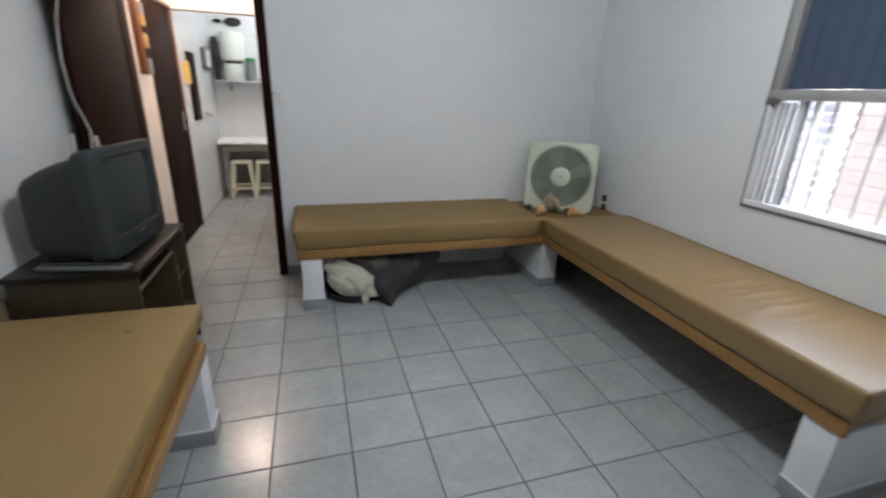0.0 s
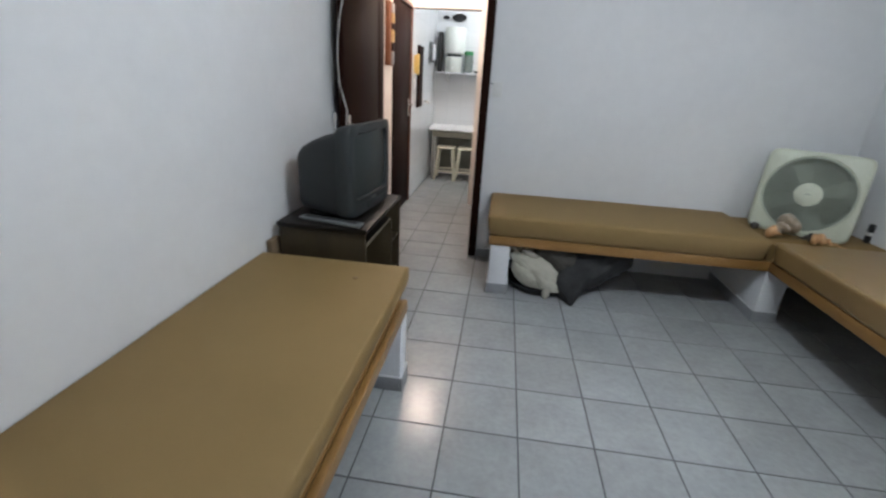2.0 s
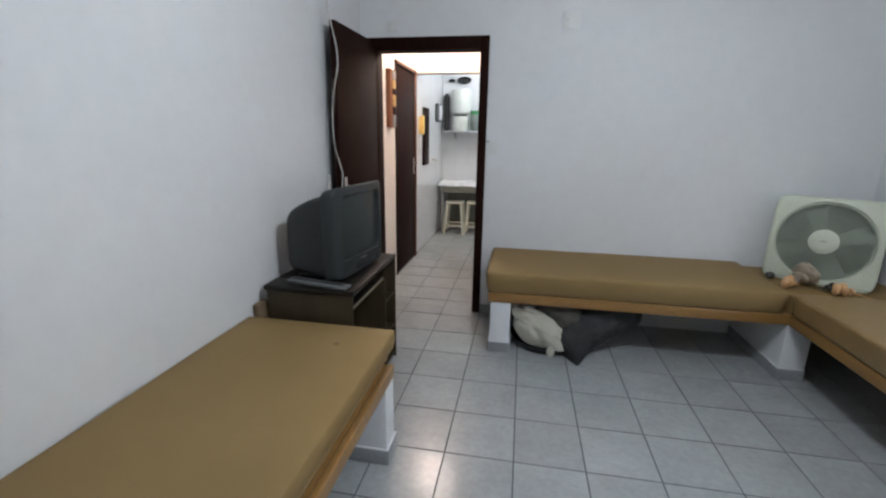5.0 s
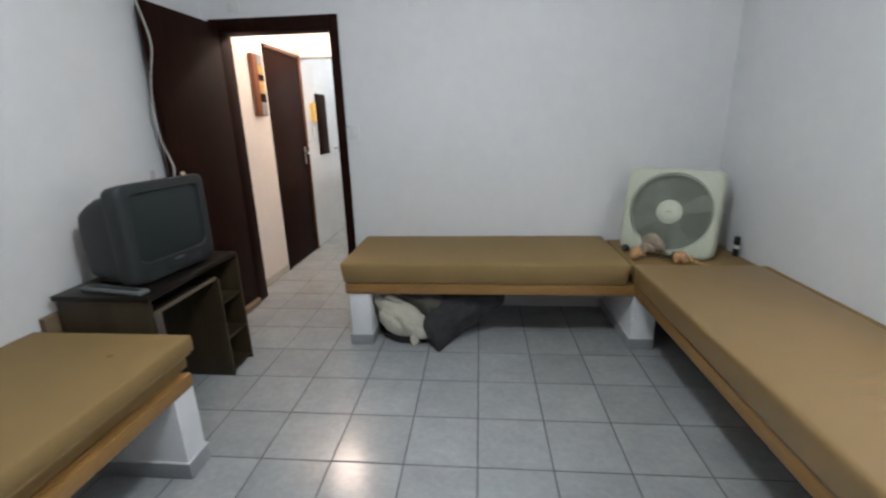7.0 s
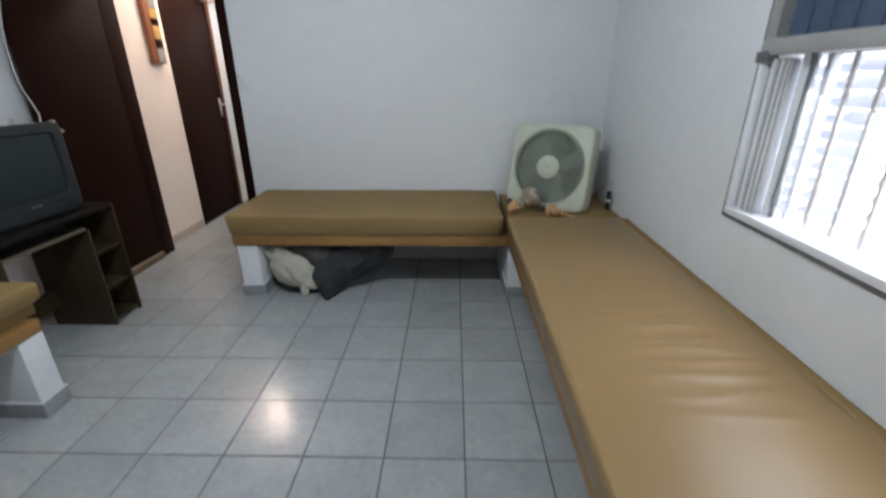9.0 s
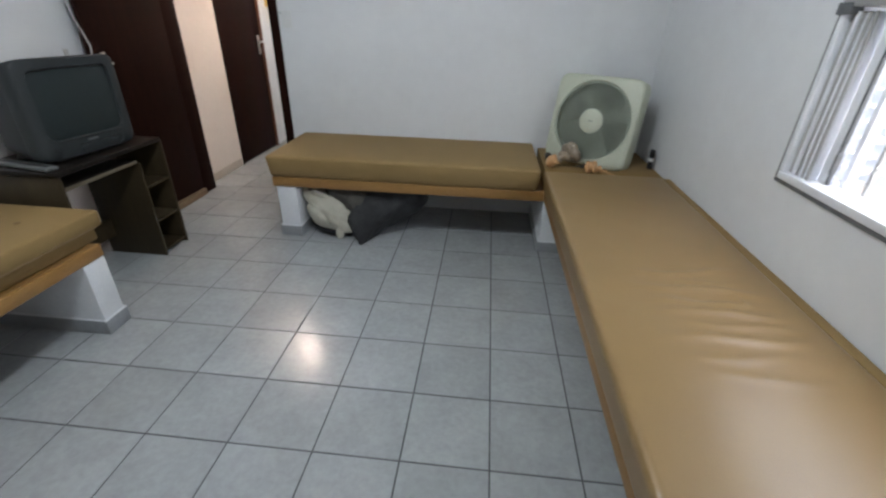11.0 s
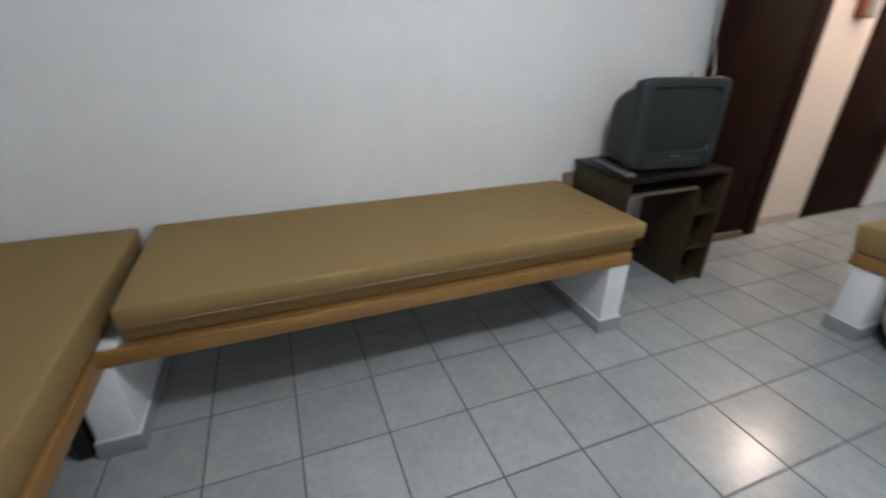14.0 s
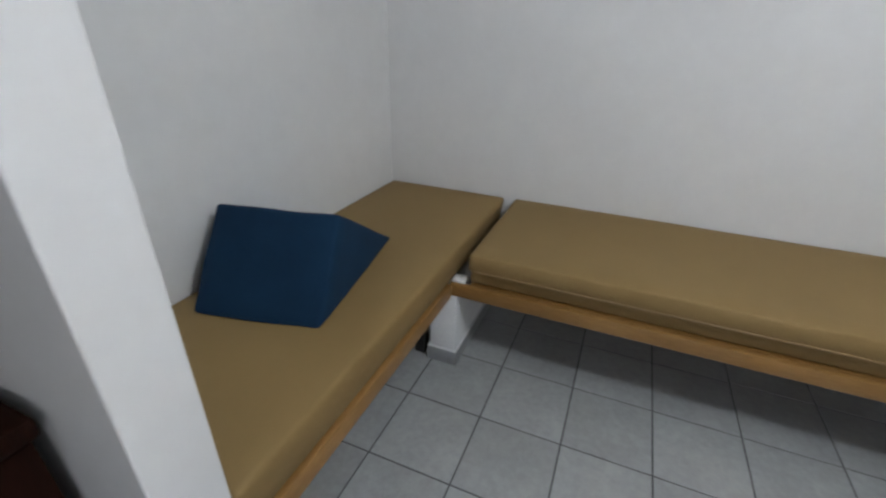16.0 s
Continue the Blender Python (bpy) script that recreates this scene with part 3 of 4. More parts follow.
be = thing("bench_east", (1.98, 2.1, 0), "built-in bench with pine edge board under the window", "bench", "benches round the room")
part("edge_board", box((1.630, 0.768, LOWB), (1.655, 2.80, BED), 0.005), BOARD, be, "varnished pine edge board")
part("platform", box((1.657, 0.772, 0.398), (EX - 0.004, 2.80, BED - 0.003)), BOARD, be)
pier(be, (1.640, 0.782), (EX - 0.004, 0.90), LOWB, "ws")
pier(be, (1.634, 2.806), (1.775, NY - 0.004), LOWB, "ws")
part("corner_shelf", box((1.632, 2.802, LOWB), (EX - 0.004, NY - 0.004, 0.525), 0.004), VINYLDULL, be, "tan covered corner shelf")

bw = thing("bench_west", (-0.80, 0.8, 0), "built-in bench with pine edge board on white piers", "bench", "benches round the room")
part("edge_board", box((-0.478, -0.305, LOWB + 0.005), (-0.450, 1.785, BED), 0.007), BOARD, bw, "varnished pine edge board with rounded end")
part("platform", box((WX + 0.004, -0.225, 0.398), (-0.48, 1.78, BED - 0.003)), BOARD, bw)
pier(bw, (WX + 0.004, 1.668), (-0.453, 1.782), LOWB + 0.004, "esn")
pier(bw, (WX + 0.004, -0.392), (-0.455, -0.272), LOWB + 0.004, "esn")
part("cap", box((-0.52, -0.300, BED), (-0.462, -0.242, BED + 0.012), 0.004), PIER, bw, "white plaster dab")

bs = thing("bench_south", (-0.2, -0.62, 0), "built-in bench with pine edge board beside the partition", "bench", "benches round the room")
part("edge_board", box((-0.445, -0.318, LOWB), (0.648, -0.292, BED), 0.005), BOARD, bs, "varnished pine edge board")
part("platform", box((WX + 0.004, SY + 0.004, 0.398), (0.648, -0.322, BED - 0.003)), BOARD, bs)


# ---- cushions ----
def creases(q, n):
    """Folds that fan out across the seat under the window, with a small hooked pucker between them."""
    if n.z < 0.7:
        return 0.0
    v = 0.0
    for cy, cx, ln, h, w, slant in ((1.640, 1.985, 0.15, 0.0080, 0.013, 0.16), (1.585, 2.04, 0.11, 0.0035, 0.011, 0.05), (1.530, 2.00, 0.17, 0.0085, 0.016, -0.02), (1.487, 2.03, 0.13, -0.0040, 0.013, -0.10),
                                    (1.455, 1.97, 0.14, 0.0055, 0.014, 0.10), (1.400, 2.02, 0.16, 0.0085, 0.017, 0.02), (1.335, 2.05, 0.14, 0.0045, 0.014, -0.08),
                                    (1.270, 2.00, 0.18, 0.0080, 0.018, 0.06), (1.185, 1.96, 0.15, 0.0035, 0.016, 0.10), (1.110, 2.02, 0.15, 0.0030, 0.018, 0.0)):
        bend = q.y - cy - slant * (q.x - cx) - 0.011 * math.sin(17 * q.x + 40 * cy) - 0.010 * noise.noise(Vector((q.x * 9, cy * 30, 0)))
        v += h * math.exp(-(bend / w) ** 2) * math.exp(-abs((q.x - cx) / ln) ** 3)
    r = math.hypot(q.x - 2.085, q.y - 1.475)
    v += 0.006 * math.exp(-((r - 0.028) / 0.010) ** 2) * (0.5 + 0.5 * math.cos(math.atan2(q.y - 1.475, q.x - 2.085) + 0.6))
    dent = ((q.x - 2.00) / 0.24) ** 2 + ((q.y - 1.40) / 0.36) ** 2
    return v - 0.010 * math.exp(-dent)


def cushion(label, lo, hi, material, layers=1, fold=None, seed=0.0, step=0.07, r=0.016):
    c = thing("bench_cushion", ((lo[0] + hi[0]) / 2, (lo[1] + hi[1]) / 2, lo[2]), label, "cushion", "bench cushions")
    cut = [lo[2], hi[2]] if layers == 1 else [lo[2], lo[2] + 0.066, hi[2]]
    for i in range(layers):
        a, e = (lo[0], lo[1], cut[i] + 0.001), (hi[0], hi[1], cut[i + 1])
        if layers == 2 and i == 0:
            e = (hi[0] - 0.028, hi[1] - 0.022, cut[i + 1])
        pad = soft_box(a, e, r if layers == 1 else 0.008, step, 0.004, 0.0016, fold, seed + i)
        for v in pad.verts if layers == 1 else ():
            k = 0.017 * max(0.0, min(1.0, (hi[2] - v.co.z) / (hi[2] - lo[2])))
            v.co.x += k if v.co.x < a[0] + 0.05 else -k if v.co.x > e[0] - 0.05 else 0.0
            v.co.y += k if v.co.y < a[1] + 0.05 else -k if v.co.y > e[1] - 0.05 else 0.0
        part("pad", pad, material, c)
        if layers == 2 and i == 1:
            zz = cut[i] + 0.005
            front = e[0] + 0.001
            part("piping", tube([(front, a[1] + 0.03, zz), (front + 0.0012, (a[1] + e[1]) / 2, zz + 0.001), (front, e[1] - 0.03, zz)], 0.0038, 6, 14), VINYL, c)
    return c


cushion("smooth tan bench cushion against the wall", (-0.135, 2.768, BED), (1.592, NY - 0.008, TOP), VINYLDULL, seed=3.0, r=0.019)
east_cushion = cushion("creased tan vinyl bench cushion under the window", (1.606, 0.742, BED), (2.290, 2.775, TOP), VINYL, fold=creases, seed=7.0, step=0.011)
part("back_strip", soft_box((2.294, 0.745, BED + 0.001), (2.336, 2.775, TOP - 0.008), 0.008, 0.06, 0.0, 0.002, None, 5.0), VINYLDULL, east_cushion, "dull tan strip along the wall")
west_cushion = cushion("two stacked tan bench cushions with piping", (WX + 0.008, -0.228, BED), (-0.462, 1.838, TOP), VINYLDULL, 2, seed=11.0)
stain = turned([(0, 0.0), (0.013, 0.0), (0.012, 0.0008), (0, 0.0009)], 18)
for v in stain.verts:
    v.co.xy *= 1 + 0.35 * noise.noise(v.co * 90 + Vector((3, 0, 0)))
part("stain", moved(stain, pose(-0.652, 1.654, TOP + 0.0042)), STAIN, west_cushion, "small brown stain")
cushion("plain tan bench cushion beside the partition", (WX + 0.008, SY + 0.012, BED), (0.646, -0.288, TOP), VINYLDULL, seed=17.0)


# ---- wedge pillow ----
def wedge_pillow():
    """A foam wedge: steep front, long slope behind, rounded edges."""
    foot, top, back = Vector((0.172, -0.455, TOP)), Vector((-0.022, -0.492, TOP + 0.284)), Vector((-0.470, -0.575, TOP))
    across = Vector((0.088, -0.405, 0))
    b = bmesh.new()
    ends = [[b.verts.new(p + across * k) for p in (foot, top, back)] for k in (0, 1)]
    b.faces.new(ends[0])
    b.faces.new(ends[1])
    for i in range(3):
        b.faces.new((ends[0][i], ends[0][(i + 1) % 3], ends[1][(i + 1) % 3], ends[1][i]))
    bmesh.ops.bevel(b, geom=b.edges[:], offset=0.013, segments=3, profile=0.5, affect="EDGES")
    bmesh.ops.subdivide_edges(b, edges=[e for e in b.edges if e.calc_length() > 0.1], cuts=9, use_grid_fill=True)
    for v in b.verts:
        v.co += 0.004 * Vector((noise.noise(v.co * 8), noise.noise(v.co * 8 + Vector((5, 0, 0))), noise.noise(v.co * 7 + Vector((0, 5, 0)))))
        v.co.z = max(v.co.z, TOP + 0.003)
    w = thing("wedge_pillow", (-0.1, -0.7, TOP + 0.004), "navy blue cotton wedge pillow leaning on the bench cushion", "pillow")
    part("cover", b, BLUE, w)
    part("seam", tube([foot + Vector((-0.007, -0.02, 0.008)), foot + across * 0.5 + Vector((0.0, 0, 0.008)), foot + across + Vector((-0.007, 0.02, 0.008))], 0.0045, 6, 10), BLUE, w)


wedge_pillow()


# ---- desk with television ----
def desk():
    d = thing("television_desk", (-0.9, 2.27, 0), "small dark wood-look desk carrying the television", "desk")
    xb_, xf, ya, yb = -1.125, -0.692, 1.925, 2.625
    part("side_panel", box((xb_, ya, 0.0), (xf, ya + 0.016, 0.662), 0.0015), DESK, d)
    part("side_panel", box((xb_ + 0.075, 2.408, 0.0), (xf + 0.004, 2.424, 0.588), 0.0015), DESK, d)
    part("side_panel", box((xb_ + 0.12, 2.612, 0.0), (xf + 0.004, 2.628, 0.672), 0.0015), DESK, d)
    part("desktop", box((xb_ - 0.006, ya - 0.012, 0.664), (xf + 0.012, 2.610, 0.688), 0.003), DESKTOP, d, "near-black desk top")
    part("sliding_shelf", box((xb_ + 0.05, ya + 0.02, 0.590), (xf - 0.006, 2.406, 0.604), 0.001), DESKTOP, d)
    part("shelf_edge", box((xf - 0.0055, ya + 0.02, 0.588), (xf - 0.002, 2.406, 0.606)), DESKEDGE, d, "worn pale edge strip")
    part("back_panel", box((xb_ + 0.13, 1.945, 0.12), (xb_ + 0.145, 2.406, 0.235)), DESK, d)
    part("back_panel", box((-1.168, 1.872, 0.0), (-1.140, 1.960, 0.600), 0.002), SILLWOOD, d, "brown board behind the desk")
    for z in (0.02, 0.215, 0.43):
        part("shelf", box((xb_ + 0.13, 2.426, z), (xf - 0.004, 2.611, z + 0.015)), DESK, d)
    part("back_panel", box((xb_ + 0.115, 2.426, 0.02), (xb_ + 0.125, 2.611, 0.64)), DESK, d)


desk()


def television():
    """A bulky tube set: deep front frame that flares back, curved screen, boxy housing with rounded shoulders."""
    ym = 2.236
    tv = thing("television", (-0.744, ym, 0.689), "bulky grey tube television switched off, on the desk", "television")
    n = 56

    def ring(b, x, w, za, zb, r, bow=0.0):
        row = []
        for k in range(n):
            a = 2 * math.pi * (k + 0.5) / n
            c, s = math.cos(a), math.sin(a)
            u = math.copysign(abs(c) ** (2 / r), c)
            v = math.copysign(abs(s) ** (2 / r), s)
            row.append(b.verts.new((x - bow * u * u, ym + 1.03 * w * u, (za + zb) / 2 + (zb - za) / 2 * v)))
        return row

    def skin(b, rows, first=True, last=True):
        for a, c in zip(rows, rows[1:]):
            for k in range(n):
                b.faces.new((a[k], a[(k + 1) % n], c[(k + 1) % n], c[k]))
        if first:
            b.faces.new(rows[0])
        if last:
            b.faces.new(rows[-1])

    b = bmesh.new()
    skin(b, [ring(b, -0.822, 0.246, 0.704, 1.128, 12), ring(b, -0.820, 0.257, 0.700, 1.135, 14), ring(b, -0.812, 0.260, 0.700, 1.139, 14),
             ring(b, -0.776, 0.258, 0.700, 1.147, 13, 0.003), ring(b, -0.760, 0.252, 0.701, 1.150, 12, 0.006), ring(b, -0.750, 0.245, 0.703, 1.150, 12, 0.008),
             ring(b, -0.744, 0.234, 0.708, 1.144, 11, 0.008), ring(b, -0.742, 0.200, 0.786, 1.108, 10, 0.009), ring(b, -0.752, 0.194, 0.793, 1.101, 10, 0.009)], last=False)
    part("front_frame", b, TVGREY, tv)
    b = bmesh.new()
    nu, nv = 14, 11
    g = [[b.verts.new((-0.7455 - 0.014 * (i / nu * 2 - 1) ** 2 - 0.008 * (j / nv * 2 - 1) ** 2, ym + 0.198 * (i / nu * 2 - 1), 0.947 + 0.158 * (j / nv * 2 - 1)))
          for j in range(nv + 1)] for i in range(nu + 1)]
    for i in range(nu):
        for j in range(nv):
            b.faces.new((g[i][j], g[i + 1][j], g[i + 1][j + 1], g[i][j + 1]))
    part("screen", b, SCREEN, tv, "dark curved glass screen", smooth=80)
    b = bmesh.new()
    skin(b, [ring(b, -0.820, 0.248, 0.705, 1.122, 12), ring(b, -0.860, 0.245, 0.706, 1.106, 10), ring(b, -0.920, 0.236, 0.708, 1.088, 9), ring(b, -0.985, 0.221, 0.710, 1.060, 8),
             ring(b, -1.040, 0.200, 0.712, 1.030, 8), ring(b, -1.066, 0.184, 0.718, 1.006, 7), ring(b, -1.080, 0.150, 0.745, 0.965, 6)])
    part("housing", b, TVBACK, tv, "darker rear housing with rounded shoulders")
    part("base", box((-1.02, ym - 0.19, 0.689), (-0.775, ym + 0.20, 0.708), 0.006), TVDARK, tv)
    for za, zb, ya, yb in ((1.106, 1.1095, -0.165, 0.185), (0.782, 0.787, -0.150, 0.180)):
        part("groove", box((-0.7475, ym + ya, za), (-0.7405, ym + yb, zb), 0.001), TVDARK, tv, "dark groove along the screen")
    part("control_flap", box((-0.7505, ym - 0.07, 0.722), (-0.7425, ym + 0.14, 0.752), 0.002), TVGREY, tv)
    part("flap_line", box((-0.7475, ym - 0.072, 0.7535), (-0.7415, ym + 0.142, 0.756), 0.0008), TVDARK, tv)
    part("badge", box((-0.7475, ym - 0.028, 0.764), (-0.7415, ym + 0.028, 0.773), 0.001), TRAYGREY, tv)
    part("power_button", turned([(0, 0), (0.013, 0), (0.012, 0.006), (0, 0.007)], 14, pose(-0.7555, ym - 0.190, 0.752, 0, 90, 0)), TVDARK, tv)
    part("carry_recess", box((-0.808, ym - 0.262, 1.092), (-0.780, ym - 0.250, 1.110), 0.003), TVDARK, tv)
    tv.rotation_euler = (0, 0, radians(-6.5))


television()
tr = thing("remote_tray", (-0.87, 1.975, 0.689), "grey plastic tray lying on the desk", "tray")
part("body", moved(soft_box((-0.165, -0.028, 0.0), (0.165, 0.028, 0.018), 0.006, 0.05), pose(-0.878, 1.972, 0.689, 0, 0, -10)), TRAYGREY, tr)
part("groove", moved(box((-0.14, -0.012, 0.0175), (0.14, 0.012, 0.0195), 0.0008), pose(-0.878, 1.972, 0.689, 0, 0, -10)), TVDARK, tr)
single("television_cable", tube([(-1.125, 2.74, 2.24), (-1.10, 2.755, 2.03), (-1.076, 2.768, 1.89), (-1.074, 2.772, 1.79), (-1.095, 2.755, 1.66), (-1.105, 2.738, 1.52), (-1.105, 2.735, 1.42), (-1.10, 2.740, 1.31),
                                 (-1.075, 2.752, 1.20), (-1.060, 2.745, 1.13), (-1.06, 2.66, 0.98), (-1.09, 2.45, 0.90), (-1.12, 2.26, 0.88)], 0.0042, 8, 8),
       CORD, "white antenna cable hanging down beside the open door", "cable")
single("cable_plug", tube([(-1.085, 2.60, 1.03), (-1.085, 2.60, 1.10), (-1.083, 2.602, 1.15)], 0.010, 8, 4), CORD, "white cable plug behind the television", "plug")


# ---- box fan ----
def box_fan():
    turn = -34
    m = pose(1.870, 3.062, 0.529) @ pose(0, 0, 0, 0, 0, turn) @ pose(0, 0, 0, -12, 0, 0)
    f = thing("box_fan", (0, 0, 0), "yellowed white square box fan leaning on the corner shelf", "fan", m=m)
    W, D, R = 0.274, 0.145, 0.240
    zc = W
    # front plate: rounded square with a round hole
    b = bmesh.new()
    n = 64

    def sq(k, h, y):
        a = 2 * math.pi * k / n
        c, s = math.cos(a), math.sin(a)
        return b.verts.new((h * math.copysign(abs(c) ** 0.19, c), y, zc + h * math.copysign(abs(s) ** 0.19, s)))

    def ring(k, r, y):
        a = 2 * math.pi * k / n
        c, s = math.cos(a), math.sin(a)
        return b.verts.new((r * c, y, zc + r * s))

    rings = [[sq(k, W - 0.01, D) for k in range(n)], [sq(k, W, D - 0.012) for k in range(n)], [sq(k, W, 0.016) for k in range(n)], [sq(k, W - 0.004, 0.006) for k in range(n)], [sq(k, W - 0.014, 0) for k in range(n)],
             [ring(k, R + 0.008, 0.0) for k in range(n)], [ring(k, R, 0.008) for k in range(n)], [ring(k, R - 0.004, 0.06) for k in range(n)]]
    for a, c in zip(rings, rings[1:]):
        for k in range(n):
            b.faces.new((a[k], a[(k + 1) % n], c[(k + 1) % n], c[k]))
    part("housing", b, FANBODY, f, here=True)
    part("interior", turned([(0, -0.004), (R, -0.004), (R, 0.004), (0, 0.004)], 48, pose(0, 0.066, zc, 90, 0, 0)), FANDARK, f, here=True)
    for k in range(4):
        bl = bmesh.new()
        g = []
        for i in range(7):
            r = 0.05 + 0.172 * i / 6
            row = []
            for j in range(6):
                a = (j / 5 - 0.5) * (0.75 + 0.35 * i / 6)
                row.append(bl.verts.new((r * math.cos(a), 0.045 - 0.035 * (j / 5 - 0.5), r * math.sin(a))))
            g.append(row)
        for i in range(6):
            for j in range(5):
                bl.faces.new((g[i][j], g[i + 1][j], g[i + 1][j + 1], g[i][j + 1]))
        bmesh.ops.solidify(bl, geom=bl.faces[:], thickness=0.002)
        part("blade", moved(bl, pose(0, 0, zc) @ pose(0, 0, 0, 0, 24 + 90 * k, 0)), FANBLADE, f, here=True)
    grille = part("grille", turned([(R - 0.010, -0.002), (R - 0.002, -0.002), (R - 0.002, 0.008), (R - 0.010, 0.008), (R - 0.010, -0.002)], 64, pose(0, 0.010, zc, 90, 0, 0)), FANGRILLE, f, here=True)
    for k in range(90):
        a = 4 * k
        fin = box((0.073, -0.001, -0.0014), (R - 0.006, 0.007, 0.0014))
        for v in fin.verts:
            v.co.z += 0.10 * (v.co.x - 0.073)
        part("fin", moved(fin, pose(0, 0, zc) @ pose(0, 0, 0, 0, a, 0)), FANGRILLE, grille, here=True, smooth=0)
    hub = part("hub", turned([(0, 0.014), (0.04, 0.013), (0.066, 0.009), (0.076, 0.002), (0.076, -0.006), (0, -0.006)], 40, pose(0, 0, zc, 90, 0, 0)), FANBODY, f, "cream hub cap", here=True)
    part("badge", box((-0.016, -0.0155, zc - 0.004), (0.016, -0.0135, zc + 0.004), 0.0008), FANGRILLE, hub, here=True)
    part("rim", turned([(0.074, 0.004), (0.078, 0.004), (0.078, -0.002), (0.074, -0.002), (0.074, 0.004)], 40, pose(0, 0, zc, 90, 0, 0)), FANGRILLE, hub, here=True)
    part("trim_line", box((-W + 0.03, -0.0015, 0.020), (W - 0.03, 0.0005, 0.023)), FANGRILLE, f, here=True, smooth=0)
    for s in (-1, 1):
        part("foot", box((s * 0.17 - 0.03, 0.02, -0.004), (s * 0.17 + 0.03, 0.10, 0.006), 0.002), FANGRILLE, f, here=True)


box_fan()


def shell(label, at, length, girth, material, turn, turns=4.3, tilt=12):
    """A whelk: a tube that coils round an axis as it grows."""
    b = bmesh.new()
    rows = []
    steps, n = 70, 12
    for i in range(steps + 1):
        t = i / steps
        a = 2 * math.pi * turns * t
        grow = 0.06 + 0.94 * t ** 1.6
        cx, rr = length * (t ** 0.85), girth * 0.62 * grow
        co = girth * 0.20 * grow
        if t > 0.86:
            rr *= 1 - 0.75 * ((t - 0.86) / 0.14) ** 2
        c = Vector((cx, co * math.cos(a), co * math.sin(a)))
        rows.append([b.verts.new(c + Vector((0.7 * rr * math.cos(2 * math.pi * k / n), rr * math.sin(2 * math.pi * k / n) * math.cos(a) * 1.0, rr * math.sin(2 * math.pi * k / n) * math.sin(a)))
                                 + rr * 0.5 * Vector((0, -math.sin(a), math.cos(a))) * math.cos(2 * math.pi * k / n + 1.57)) for k in range(n)])
    for a_, c_ in zip(rows, rows[1:]):
        for k in range(n):
            b.faces.new((a_[k], a_[(k + 1) % n], c_[(k + 1) % n], c_[k]))
    b.faces.new(rows[0])
    b.faces.new(rows[-1])
    moved(b, pose(0, 0, 0, 0, -tilt, turn))
    low = min(v.co.z for v in b.verts)
    bmesh.ops.translate(b, verts=b.verts, vec=Vector(at) - Vector((0, 0, low)))
    single("sea_shell", b, material, label, "shell", "shells beside the fan", smooth=50)


shell("large brown and white sea shell in front of the fan", (1.640, 2.955, 0.526), 0.22, 0.115, SHELLBROWN, 22, tilt=30)
shell("rounded orange-brown sea shell in front of the fan", (1.725, 2.93, 0.526), 0.075, 0.07, SHELLORANGE, 150)
shell("dark mottled sea shell in front of the fan", (1.80, 2.945, 0.526), 0.12, 0.055, SHELLDARK, -12)
shell("pointed orange sea shell in front of the fan", (2.045, 2.815, 0.526), 0.19, 0.066, SHELLORANGE, 155)
shell("small grey sea shell at the shelf's edge", (1.640, 3.10, 0.526), 0.07, 0.04, SHELLDARK, 60)

pl = thing("plug_adaptor", (2.305, 3.05, 0.526), "black and white plug adaptor standing by the wall", "adaptor")
part("body", box((2.291, 3.034, 0.526), (2.315, 3.066, 0.575), 0.004), BLACK, pl)
part("band", box((2.289, 3.032, 0.5755), (2.317, 3.068, 0.596), 0.003), PLATE, pl, "white band")
part("top", box((2.291, 3.034, 0.5965), (2.315, 3.066, 0.650), 0.004), BLACK, pl)


# ---- bundle under the bench ----
def crumple(b, amount, seed, scale=9.0):
    """Sharp creases: ridged noise that runs slantwise over a cloth."""
    for v in b.verts:
        q = Vector((v.co.x * 1.0 + v.co.z * 0.8, v.co.y * 0.7, v.co.z * 0.5 - v.co.x * 0.5)) * scale + Vector((seed, seed * 2, 0))
        r = 1 - 2 * abs(noise.noise(q)) + 0.4 * (1 - 2 * abs(noise.noise(q * 2.3)))
        v.co += amount * r * v.normal
    return b


